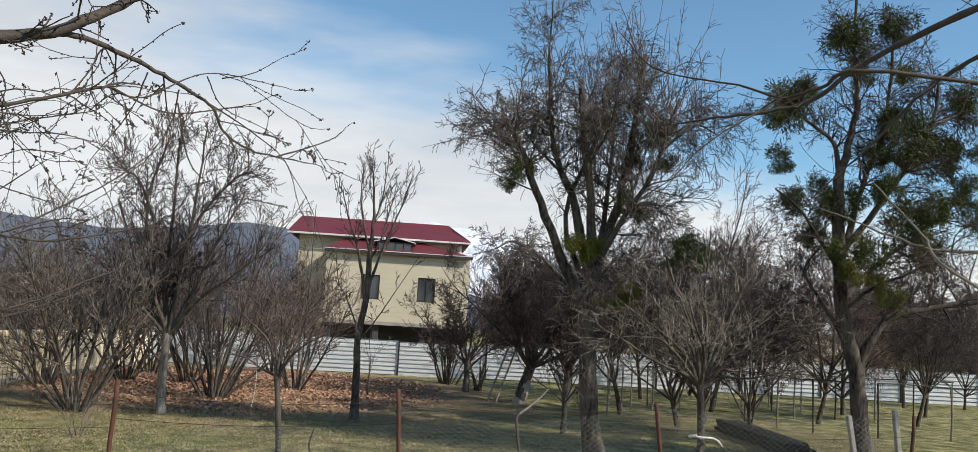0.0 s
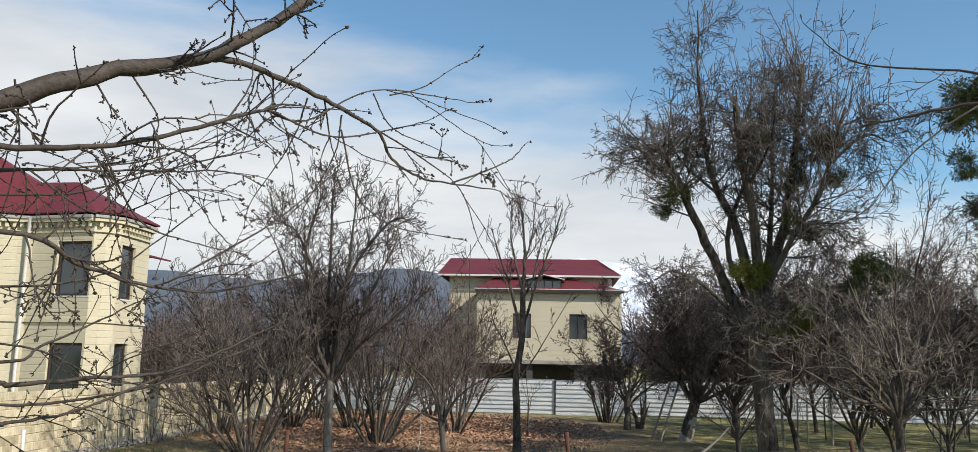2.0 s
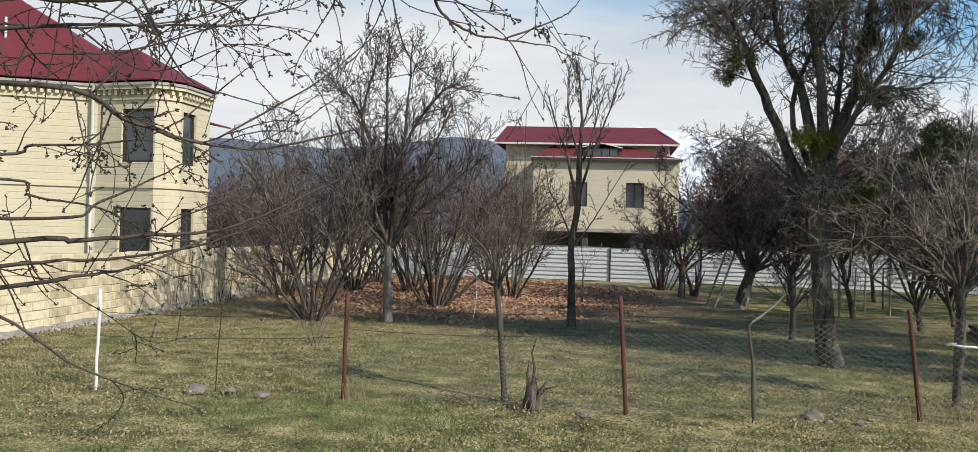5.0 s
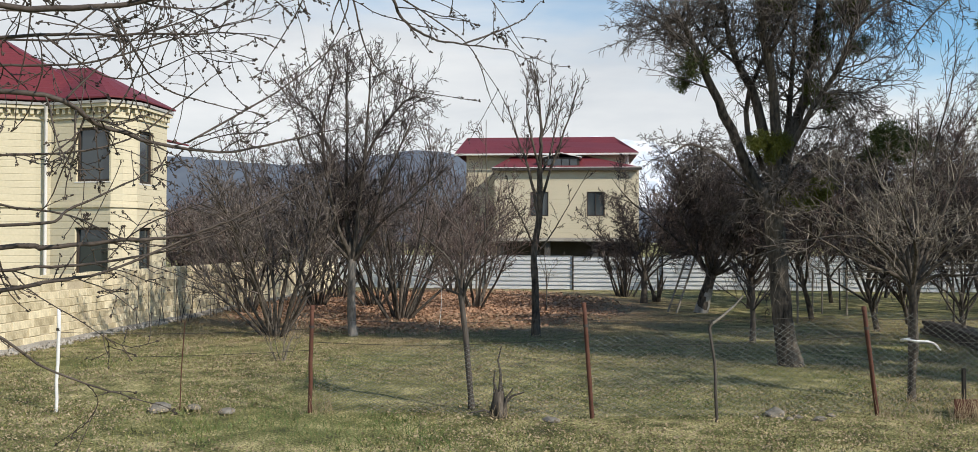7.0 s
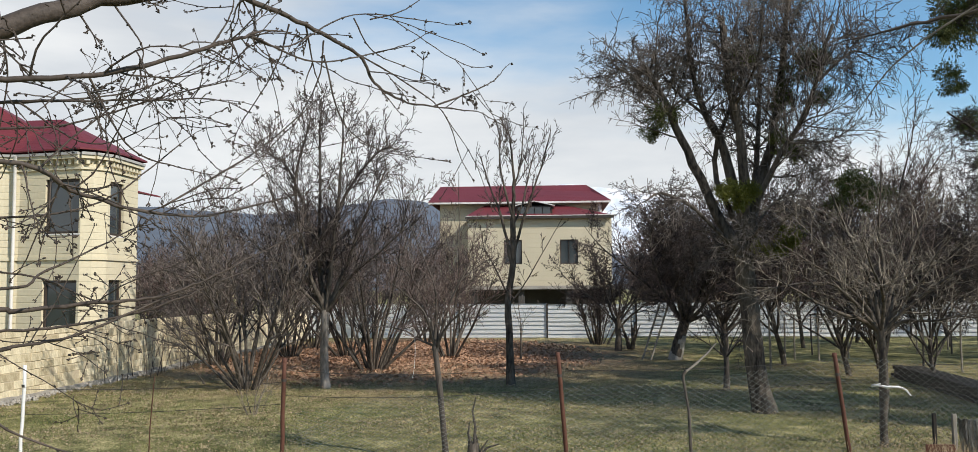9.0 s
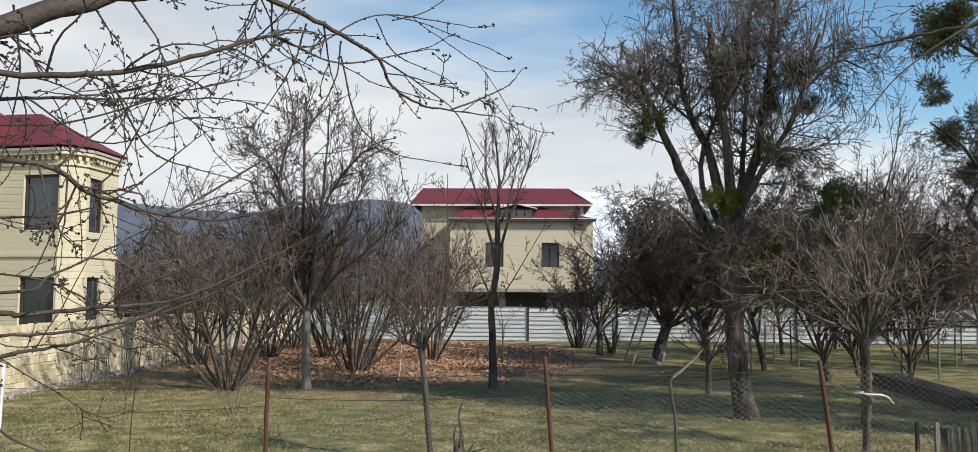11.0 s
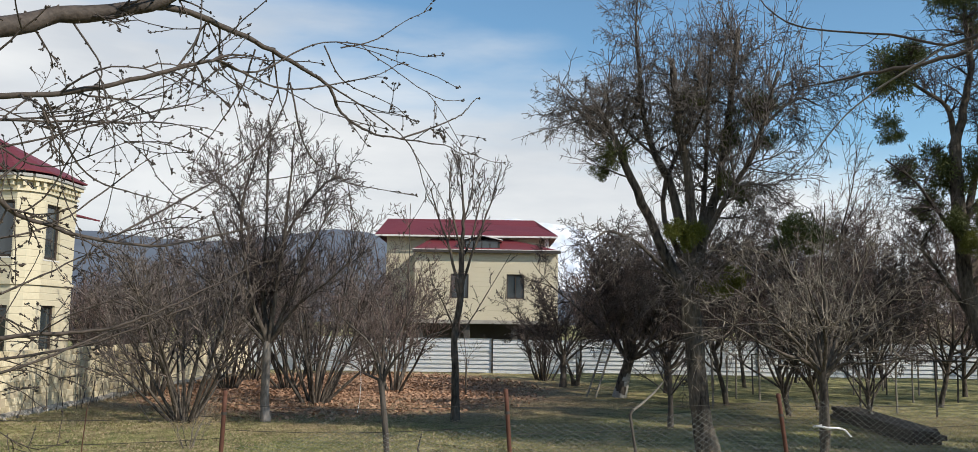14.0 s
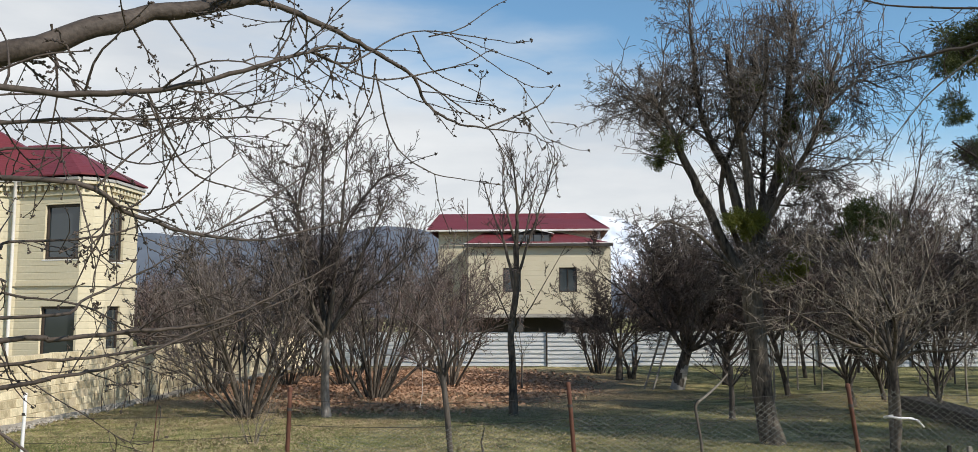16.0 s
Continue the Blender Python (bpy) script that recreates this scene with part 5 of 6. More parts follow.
def far_woods():
    """Bare woods behind the fences, far too many to count."""
    rng = np.random.default_rng(300)
    w = Wood()
    sp = spec(levels=2, kids=(9, 6, 0, 0), step=(1.2, 1.0, 0.9, 0.9), thin=0.017, ratio=(0.38, 0.5, 0.4, 0.4), angle=(36, 42, 45, 40))
    spots = [(rng.uniform(-42, -8.5), rng.uniform(47, 80), rng.uniform(4.0, 6.2)) for _ in range(48)]
    spots += [(rng.uniform(6.5, 46), rng.uniform(46.5, 72), rng.uniform(4.6, 7.4)) for _ in range(120)]
    spots += [(rng.uniform(-24, -14.5), rng.uniform(35, 46), rng.uniform(3.4, 5.0)) for _ in range(16)]
    for x, y, h in spots:
        for s in range(5):
            a = rng.uniform(0, 6.28)
            t = radians(rng.uniform(4, 36))
            d = np.array([math.cos(a) * math.sin(t), math.sin(a) * math.sin(t), math.cos(t)])
            grow(rng, lambda lvl: w, np.array([x, y, -0.05]), d, h * rng.uniform(0.75, 1.15), 0.06, 0, sp)
    tagged(link("distant_woods", w.mesh("distant_woods"), TWIG_RED), "bare grey-brown woods behind the fence", "woods", kind="stuff")


far_woods()


# ---- small things of the orchard ----
def rod_thing(name, place, pts, radii, label, category, material, sides=8, group=""):
    t = thing(name, place, label, category, group)
    w = Wood()
    w.add([np.array(p, float) for p in pts], radii, sides)
    link("shaft", w.mesh("shaft"), material, t)
    return t


rod_thing("crooked_stake", (2.0, 12.3, 0), [(0, 0, -0.08), (-0.02, 0, 0.4), (-0.03, 0, 0.8), (-0.08, 0.02, 1.15), (-0.10, 0.02, 1.3), (-0.06, 0.02, 1.38)], [0.024, 0.022, 0.021, 0.021, 0.024, 0.02], "crooked wooden stake with grey bark", "stake", BARK)
rod_thing("thin_rod", (-5.67, 12.13, 0), [(0, 0, -0.1), (0.02, 0, 0.6), (0.07, 0, 1.31)], [0.008, 0.008, 0.007], "thin rusty rod standing in the grass", "rod", RUST, 6)
rod_thing("leaning_stick", (2.3, 12.42, 0), [(-0.37, 0, 1.33), (-0.2, 0.05, 1.45), (-0.02, 0.1, 1.6), (0.1, 0.1, 1.74)], [0.02, 0.018, 0.014, 0.01], "thin stick tied to a stake", "stick", PLANK)


def ladder():
    t = thing("ladder", (3.45, 30.7, 0), "weathered wooden ladder leaning on the apple tree", "ladder")
    tilt = Matrix.Rotation(radians(24), 4, "Y")
    for y in (-0.22, 0.22):
        part("rail", box_bm((0.06, 0.05, 2.2), (0, y, -0.03), 0.006, turn=tilt), PLANK, t)
    for i in range(6):
        p = tilt @ Vector((0, 0, 0.3 + i * 0.33))
        part("rung", box_bm((0.04, 0.44, 0.03), (p.x, 0, p.z), 0.005), PLANK, t)
    t.rotation_euler[2] = radians(35)


ladder()


def trellis(a, b, h, posts, material=DARK_STEEL):
    """A row of stakes with a level rail, for vines."""
    a, b = Vector((*a, 0)), Vector((*b, 0))
    t = thing("trellis", a, "dark pipe trellis with a level top rail", "trellis", "vine trellises")
    rail = Wood()
    d = b - a
    rail.add([np.array(d * u + Vector((0, 0, h + 0.02 * math.sin(u * 9)))) for u in np.linspace(-0.01, 1.01, 7)], [0.024] * 7, 6)
    link("rail", rail.mesh("rail"), material, t)
    rng = np.random.default_rng(int(a.x * 10))
    for i in range(posts):
        p = d * (i / (posts - 1))
        w = Wood()
        w.add([np.array((p.x, p.y, -0.1)), np.array((p.x + rng.normal(0, 0.02), p.y, h * 0.5)), np.array((p.x + rng.normal(0, 0.02), p.y, h + 0.02))], [0.032, 0.03, 0.03], 7)
        link("post", w.mesh("post"), PLANK if i % 2 else material, t)


trellis((11.57, 27.7), (13.6, 24.6), 1.62, 4)
trellis((14.9, 25.4), (19.5, 25.2), 1.62, 3)
trellis((12.9, 30.2), (21.0, 31.0), 1.6, 6)
trellis((9.8, 33.0), (16.5, 34.0), 1.5, 6)
for i, (x, y) in enumerate(((8.6, 31.0), (9.3, 30.6), (7.9, 29.6), (10.6, 31.5), (8.2, 35.5), (9.0, 36.0), (12.0, 36.5), (16.0, 36.0), (19.0, 37.0), (6.9, 27.5))):
    rod_thing("stake", (x, y, 0), [(0, 0, -0.1), (0.01, 0, 0.8), (0.02 * (-1) ** i, 0, 1.55)], [0.035, 0.033, 0.03], "grey wooden stake in the grass", "stake", PLANK, group="orchard stakes")


def plank_pile():
    t = thing("plank_pile", (9.75, 22.2, 0), "low pile of dark wet planks in the grass", "plank pile")
    rng = np.random.default_rng(9)
    way = math.atan2(-5.4, -0.4)
    for k in range(3):
        for i in range(3):
            bm = box_bm((0.24, 5.4 + rng.uniform(-0.5, 0.4), 0.11), ((i - 1) * 0.25 + rng.normal(0, 0.02), rng.normal(0, 0.12), k * 0.115), 0.012)
            part("plank", bm, DARK_PLANK, t)
    t.rotation_euler[2] = way - radians(90)


plank_pile()


def stone(place, size, seed, label="rough grey field stone half sunk in grass"):
    bm = bmesh.new()
    bmesh.ops.create_icosphere(bm, subdivisions=3, radius=1)
    for v in bm.verts:
        k = 1 + 0.35 * noise.noise(v.co * 1.3 + Vector((seed * 7.1, 0, 0))) + 0.12 * noise.noise(v.co * 4 + Vector((seed, 0, 0)))
        v.co = Vector((v.co.x * size[0], v.co.y * size[1], max(v.co.z, -0.4) * size[2])) * k
    ob = part("stone", bm, STONE, smooth=True)
    ob.location = place
    ob.rotation_euler[2] = seed * 1.3
    tagged(ob, label, "stone", "field stones")


for i, (x, y, s) in enumerate(((2.92, 12.9, 0.17), (3.2, 12.75, 0.07), (3.45, 12.6, 0.09), (-0.28, 12.05, 0.13), (-4.98, 12.2, 0.11), (-6.05, 12.3, 0.17), (-5.6, 12.45, 0.1), (2.6, 12.65, 0.05), (3.7, 12.9, 0.06), (3.05, 12.62, 0.06))):
    stone((x, y, s * 0.05), (s * 1.1, s * 0.9, s * 0.5), i + 1)


def stump():
    t = thing("stump", (-1.03, 12.3, 0), "broken dark stump with a thin sucker shoot", "stump")
    bm = bmesh.new()
    bmesh.ops.create_cone(bm, segments=14, radius1=0.13, radius2=0.085, depth=0.40, cap_ends=True, matrix=Matrix.Translation((0, 0, 0.15)))
    bmesh.ops.subdivide_edges(bm, edges=bm.edges[:], cuts=2)
    for v in bm.verts:
        a = math.atan2(v.co.y, v.co.x)
        v.co.x *= 1 + 0.3 * noise.noise((a, v.co.z * 4, 1))
        v.co.y *= 1 + 0.3 * noise.noise((a, v.co.z * 4, 7))
        if v.co.z > 0.3:
            v.co.z += 0.2 * noise.noise((v.co.x * 16, v.co.y * 16, 0))
    part("stump_body", bm, PEAR_BARK, t, smooth=True)
    for k, pts in enumerate((((0, 0, 0.3), (0.02, 0, 0.6), (-0.02, 0, 0.8), (0.03, 0, 1.0)), ((0.05, 0, 0.15), (0.18, 0, 0.3), (0.36, -0.02, 0.36)), ((-0.05, 0, 0.02), (-0.2, -0.05, 0.1), (-0.42, -0.08, 0.06)), ((0.06, -0.05, 0.1), (0.12, -0.07, 0.3), (0.2, -0.07, 0.42)), ((-0.03, 0.02, 0.3), (-0.08, 0, 0.5), (-0.06, 0, 0.66)))):
        w = Wood()
        w.add([np.array(p) for p in pts], list(np.linspace(0.028, 0.008, len(pts))), 6)
        link("shoot", w.mesh("shoot"), BARK, t)


stump()


def cloth_strip():
    """A white rag tied round the apple tree's trunk."""
    t = thing("rag", (5.31, 14.3, 0.95), "white rag tied round a tree trunk", "rag")
    w = Wood()
    w.add([np.array((0.125 * math.cos(a), 0.125 * math.sin(a), 0.02 * math.sin(a * 2))) for a in np.linspace(0, 6.4, 14)], [0.02] * 14, 6)
    link("knot", w.mesh("knot"), CLOTH, t)
    w = Wood()
    w.add([np.array(p) for p in ((-0.10, -0.1, 0.02), (0.05, -0.15, 0.0), (0.22, -0.15, 0.0), (0.33, -0.13, -0.04), (0.42, -0.12, -0.14))], [0.016, 0.02, 0.02, 0.018, 0.01], 6)
    link("tail", w.mesh("tail"), CLOTH, t)


cloth_strip()
rod_thing("twine", (-1.95, 12.8, 0), [(0, 0, 1.85), (0.01, 0, 1.65), (0.0, 0, 1.4), (-0.03, 0, 1.22)], [0.004, 0.003, 0.003, 0.003], "pale twine hanging from a young tree", "twine", CLOTH, 4)
for i, (x, y, top) in enumerate(((9.45, 15.0, (-0.14, 0, 1.5)), (8.75, 15.2, (-0.22, 0, 1.35)), (9.0, 14.9, (0.3, 0, 0.75)))):
    t = thing("old_stake", (x, y, 0), "split whitish old fence stake that leans", "stake", "old stakes")
    d = Vector(top)
    part("shaft", box_bm((0.11, 0.08, d.length + 0.1), (0, 0, -0.08), 0.012, turn=d.to_track_quat("Z", "Y").to_matrix().to_4x4()), LIMEWASH if i < 2 else PLANK, t)


def ribbed_sheet():
    """A short length of weathered ribbed sheet that stands at the fence's foot, on a stake."""
    t = thing("ribbed_sheet", (6.55, 12.85, 0), "weathered pale ribbed sheet leaning by the fence", "sheet")
    bm = bmesh.new()
    n, w, h = 56, 1.35, 0.62
    low = [bm.verts.new((-w / 2 + w * i / n, 0.035 * math.sin(i / n * 7 * 2 * math.pi), -0.04)) for i in range(n + 1)]
    top = [bm.verts.new((v.co.x + 0.02, v.co.y + 0.16, h + 0.015 * math.sin(i * 1.7))) for i, v in enumerate(low)]
    for i in range(n):
        bm.faces.new((low[i], low[i + 1], top[i + 1], top[i]))
    bmesh.ops.solidify(bm, geom=list(bm.faces), thickness=0.008)
    part("sheet", bm, STAINED, t, smooth=True)
    part("prop", box_bm((0.06, 0.06, 0.75), (-0.72, 0.12, -0.05), 0.008), PLANK, t)
    r = thing("rusty_plate", (5.62, 12.95, 0), "rusty steel plate standing among weeds", "plate")
    part("plate", box_bm((0.42, 0.02, 0.30), (0, 0, -0.03), 0.004), RUST, r)
    part("stake", box_bm((0.05, 0.05, 0.75), (-0.05, 0.06, -0.05), 0.006), DARK_PLANK, r)


STAINED = mat("stained_ribbed_sheet", (0.12, 0.115, 0.105), (0.52, 0.51, 0.48), 7.0, 0.9, 0.3, 45, stretch=(1, 1, 0.3), spread=0.18)
ribbed_sheet()


# ---- trees beside the camera ----
def bud_mesh():
    bm = bmesh.new()
    bmesh.ops.create_cone(bm, segments=4, radius1=0.75, radius2=0.3, depth=2.2, cap_ends=True)
    bmesh.ops.triangulate(bm, faces=bm.faces[:])
    v = np.array([q.co[:] for q in bm.verts])
    f = np.array([[q.index for q in p.verts] for p in bm.faces])
    bm.free()
    return v, f


BUD_V, BUD_F = bud_mesh()


class NearTree:
    """A tree beside the camera: trunk, boughs given by a few points, and knobbly budding twigs that hang or spread."""

    def __init__(self, name, place, label, seed, trunk, bark, twig_len, density, trunk_r=0.11):
        self.rng = np.random.default_rng(seed)
        self.owner = thing(name, place, label, "tree")
        self.base = np.array(place, float)
        self.bark, self.twig_len, self.density = bark, twig_len, density
        line = curve_line([np.array(p, float) - self.base for p in trunk], 4)
        t = Wood()
        t.add(line, list(np.linspace(trunk_r, trunk_r * 0.4, len(line))), 12)
        link("trunk", t.mesh("trunk"), bark, self.owner)
        self.twigs, self.buds = Wood(), []

    def bud(self, p, d, size):
        self.buds.append((p, d, size))

    def twig(self, p, d, ln, r, depth, hang):
        rng = self.rng
        n = min(16, max(4, int(ln / 0.035)))
        pts = [p]
        bend = rng.normal(size=3) * 0.05
        for i in range(n):
            d = unit(d + bend + rng.normal(size=3) * 0.10 + UP * rng.uniform(-0.07, 0.05) * hang)
            p = p + d * ln / n
            pts.append(p)
            if rng.random() < 0.75:
                self.bud(p + aside(rng, d, 1.3) * r * 1.5, aside(rng, d, 0.7), rng.uniform(0.0021, 0.0041))
        self.twigs.add(pts, list(np.linspace(r, max(0.0012, r * 0.45), n + 1)), 5)
        for _ in range(3):
            self.bud(pts[-1] + rng.normal(size=3) * 0.003, aside(rng, d, 0.5), rng.uniform(0.0026, 0.0042))
        if depth > 0:
            for c in range(int(rng.integers(0, 4))):
                i = int(rng.integers(1, n))
                self.twig(pts[i], aside(rng, unit(pts[i + 1] - pts[i]), radians(rng.uniform(30, 70))), ln * rng.uniform(0.25, 0.6), r * 0.75, depth - 1, hang)

    def bough(self, pts, r0, r1, many=1.0, bark=None, hang=1.0):
        rng = self.rng
        line = curve_line([np.array(p, float) - self.base for p in pts], 7)
        line = [q + rng.normal(size=3) * min(0.003, r0 * 0.2) * (0 < i < len(line) - 1) for i, q in enumerate(line)]
        k = len(line)
        radii = np.linspace(r0, r1, k) * rng.uniform(0.92, 1.1, k)
        w = Wood()
        w.add(line, list(radii), 9)
        link("bough", w.mesh("bough"), bark or self.bark, self.owner)
        total = sum(np.linalg.norm(line[i + 1] - line[i]) for i in range(k - 1))
        for c in range(int(total * self.density * many)):
            i = int(rng.integers(2, k - 1))
            d = aside(rng, unit(line[i + 1] - line[i]), radians(rng.uniform(35, 80)))
            d = unit(d + UP * rng.uniform(-0.9, 0.35) * hang)
            self.twig(line[i], d, self.twig_len * rng.uniform(0.3, 1.2), min(max(0.0016, radii[i] * 0.45), 0.0036), 2, hang)
        for i in range(2, k - 1):
            if rng.random() < 0.5:
                self.bud(line[i] + aside(rng, unit(line[i + 1] - line[i]), 1.4) * radii[i], aside(rng, unit(line[i + 1] - line[i]), 0.9), rng.uniform(0.0026, 0.005))
        self.twig(line[-1], unit(line[-1] - line[-2]), 0.1, max(r1 * 0.9, 0.0014), 1, hang)

    def done(self):
        link("crown", self.twigs.mesh("crown"), self.bark, self.owner)
        V = np.concatenate([BUD_V * s @ np.array(Vector(d).to_track_quat("Z", "Y").to_matrix()).T + p for p, d, s in self.buds])
        F = np.concatenate([BUD_F + i * len(BUD_V) for i in range(len(self.buds))])
        me = bpy.data.meshes.new("bud_growth")
        fill(me, V, F)
        tagged(link("bud_growth", me, self.bark, self.owner), "dark winter buds", kind="stuff")


cherry = NearTree("cherry_tree", (-3.4, 1.7, 0), "bare budding cherry tree with drooping boughs", 500, [(-3.4, 1.7, -0.05), (-3.35, 1.75, 1.0), (-3.3, 1.8, 1.9), (-3.1, 1.9, 2.6), (-2.7, 2.0, 2.9)], NEAR_BARK, 0.34, 7)
cherry.bough([(-2.8, 1.95, 2.8), (-1.9, 1.9, 3.0), (-1.42, 2.06, 3.21), (-1.22, 2.25, 3.35), (-1.02, 2.36, 3.43), (-0.79, 2.50, 3.65), (-0.54, 2.70, 4.05)], 0.035, 0.012, 0.9)
cherry.bough([(-1.06, 2.34, 3.41), (-0.98, 2.42, 3.44), (-0.85, 2.6, 3.43), (-0.70, 2.76, 3.38)], 0.0105, 0.0075, 0.9)
cherry.bough([(-0.70, 2.76, 3.38), (-0.61, 2.82, 3.33), (-0.57, 2.88, 3.25), (-0.48, 2.95, 3.20), (-0.38, 3.0, 3.19), (-0.23, 3.05, 3.18)], 0.0065, 0.002, 0.8)
cherry.bough([(-0.38, 3.0, 3.19), (-0.27, 3.15, 3.27), (-0.18, 3.25, 3.34), (-0.14, 3.33, 3.41)], 0.0035, 0.0014, 0.4)
cherry.bough([(-0.66, 2.8, 3.36), (-0.5, 3.0, 3.29), (-0.36, 3.1, 3.19), (-0.30, 3.14, 3.03)], 0.0032, 0.0014, 0.5)
cherry.bough([(-2.8, 1.95, 2.8), (-1.7, 1.8, 3.03), (-1.25, 1.98, 3.06), (-1.04, 2.06, 3.10), (-0.85, 2.14, 3.18), (-0.76, 2.2, 3.23)], 0.0095, 0.004, 1.2)
cherry.bough([(-0.78, 2.2, 3.22), (-0.70, 2.3, 3.22), (-0.56, 2.5, 3.37), (-0.31, 2.6, 3.37)], 0.0032, 0.0014, 0.8)
cherry.bough([(-0.77, 2.2, 3.22), (-0.64, 2.36, 3.19), (-0.5, 2.5, 3.25), (-0.40, 2.55, 3.29)], 0.003, 0.0014, 0.6)
cherry.bough([(-0.56, 2.5, 3.36), (-0.51, 2.55, 3.27), (-0.39, 2.65, 3.23)], 0.0024, 0.0012, 0.4)
cherry.bough([(-0.52, 2.55, 3.37), (-0.43, 2.6, 3.41), (-0.34, 2.65, 3.49)], 0.0024, 0.0012, 0.4)
cherry.bough([(-2.7, 2.0, 2.9), (-1.66, 2.3, 3.07), (-1.34, 2.36, 3.09), (-0.98, 2.46, 3.11)], 0.007, 0.002, 1.1)
cherry.bough([(-0.72, 2.76, 3.37), (-0.74, 2.77, 3.24), (-0.84, 2.8, 3.07)], 0.003, 0.0014, 0.5)
cherry.bough([(-0.72, 2.76, 3.32), (-0.67, 2.82, 3.11), (-0.56, 2.88, 3.02), (-0.43, 2.95, 3.0)], 0.003, 0.0014, 0.5)
cherry.bough([(-2.8, 1.9, 2.7), (-1.39, 1.9, 2.85), (-1.16, 2.08, 2.78), (-0.95, 2.26, 2.74), (-0.69, 2.44, 2.82)], 0.0085, 0.002, 0.9)
cherry.bough([(-1.01, 2.2, 2.76), (-0.88, 2.6, 2.98), (-0.76, 2.8, 3.17)], 0.003, 0.0016, 0.3)
cherry.bough([(-0.87, 2.14, 3.16), (-0.83, 2.2, 3.28), (-0.84, 2.25, 3.38)], 0.003, 0.0014, 0.6)
cherry.bough([(-0.82, 2.7, 3.41), (-0.88, 2.74, 3.27), (-1.02, 2.8, 3.09)], 0.003, 0.0014, 0.6)
cherry.bough([(-1.19, 2.27, 3.34), (-1.12, 2.3, 3.22), (-1.16, 2.3, 3.13)], 0.003, 0.0014, 0.8)
cherry.bough([(-1.12, 2.02, 3.07), (-1.07, 2.15, 2.91), (-0.93, 2.25, 2.86)], 0.003, 0.0014, 0.8)
cherry.bough([(-1.51, 2.33, 3.09), (-1.32, 2.4, 2.97), (-1.11, 2.45, 3.05)], 0.003, 0.0014, 0.9)
cherry.bough([(-1.9, 2.2, 3.1), (-1.56, 2.35, 3.16), (-1.31, 2.45, 3.08)], 0.0035, 0.0016, 0.9)
cherry.bough([(-1.39, 2.06, 3.26), (-1.42, 2.15, 3.1), (-1.49, 2.2, 2.89)], 0.003, 0.0014, 0.9)
cherry.bough([(-3.3, 1.8, 2.2), (-1.82, 2.4, 2.46), (-1.59, 2.5, 2.48), (-1.39, 2.6, 2.5), (-1.23, 2.7, 2.52), (-1.09, 2.8, 2.59), (-0.89, 2.95, 2.72)], 0.0101, 0.0021, 0.34, hang=0.6)
cherry.bough([(-3.3, 1.8, 2.1), (-1.73, 2.3, 2.34), (-1.52, 2.4, 2.38), (-1.39, 2.5, 2.41), (-1.21, 2.65, 2.51)], 0.0079, 0.0028, 0.27, hang=0.6)
cherry.bough([(-3.3, 1.8, 2.6), (-1.85, 2.15, 2.36), (-1.5, 2.4, 2.12), (-1.28, 2.5, 2.02)], 0.0065, 0.0017, 0.15, hang=0.6)
cherry.bough([(-3.1, 2.0, 2.6), (-1.62, 2.25, 2.54), (-1.44, 2.4, 2.6), (-1.29, 2.6, 2.73)], 0.0065, 0.0021, 0.31, hang=0.6)
cherry.bough([(-3.1, 2.0, 2.7), (-1.95, 2.5, 2.73), (-1.81, 2.6, 2.77), (-1.62, 2.7, 2.79), (-1.46, 2.8, 2.86), (-1.29, 2.95, 3.06)], 0.0058, 0.0021, 0.69, hang=0.6)
cherry.bough([(-3.3, 1.8, 2.2), (-1.83, 2.35, 2.39), (-1.71, 2.45, 2.41), (-1.47, 2.55, 2.43), (-1.26, 2.7, 2.48), (-1.04, 2.85, 2.59)], 0.0072, 0.0021, 0.46, hang=0.6)
cherry.bough([(-2.9, 2.2, 3.2), (-2.19, 2.8, 3.07), (-2.03, 2.9, 3.12), (-1.74, 3.0, 3.15), (-1.48, 3.2, 3.29), (-1.22, 3.3, 3.38)], 0.0065, 0.0021, 0.77, hang=0.6)
cherry.bough([(-3.1, 2.0, 2.6), (-1.91, 2.5, 2.66), (-1.78, 2.55, 2.61), (-1.58, 2.6, 2.58), (-1.47, 2.7, 2.51), (-1.35, 2.75, 2.48)], 0.0050, 0.0021, 0.61, hang=0.6)
cherry.bough([(-2.9, 2.2, 3.2), (-2.43, 3.0, 3.24), (-2.27, 3.05, 3.26), (-1.96, 3.15, 3.27), (-1.65, 3.3, 3.34), (-1.36, 3.4, 3.48)], 0.0065, 0.0021, 0.77, hang=0.6)
cherry.done()

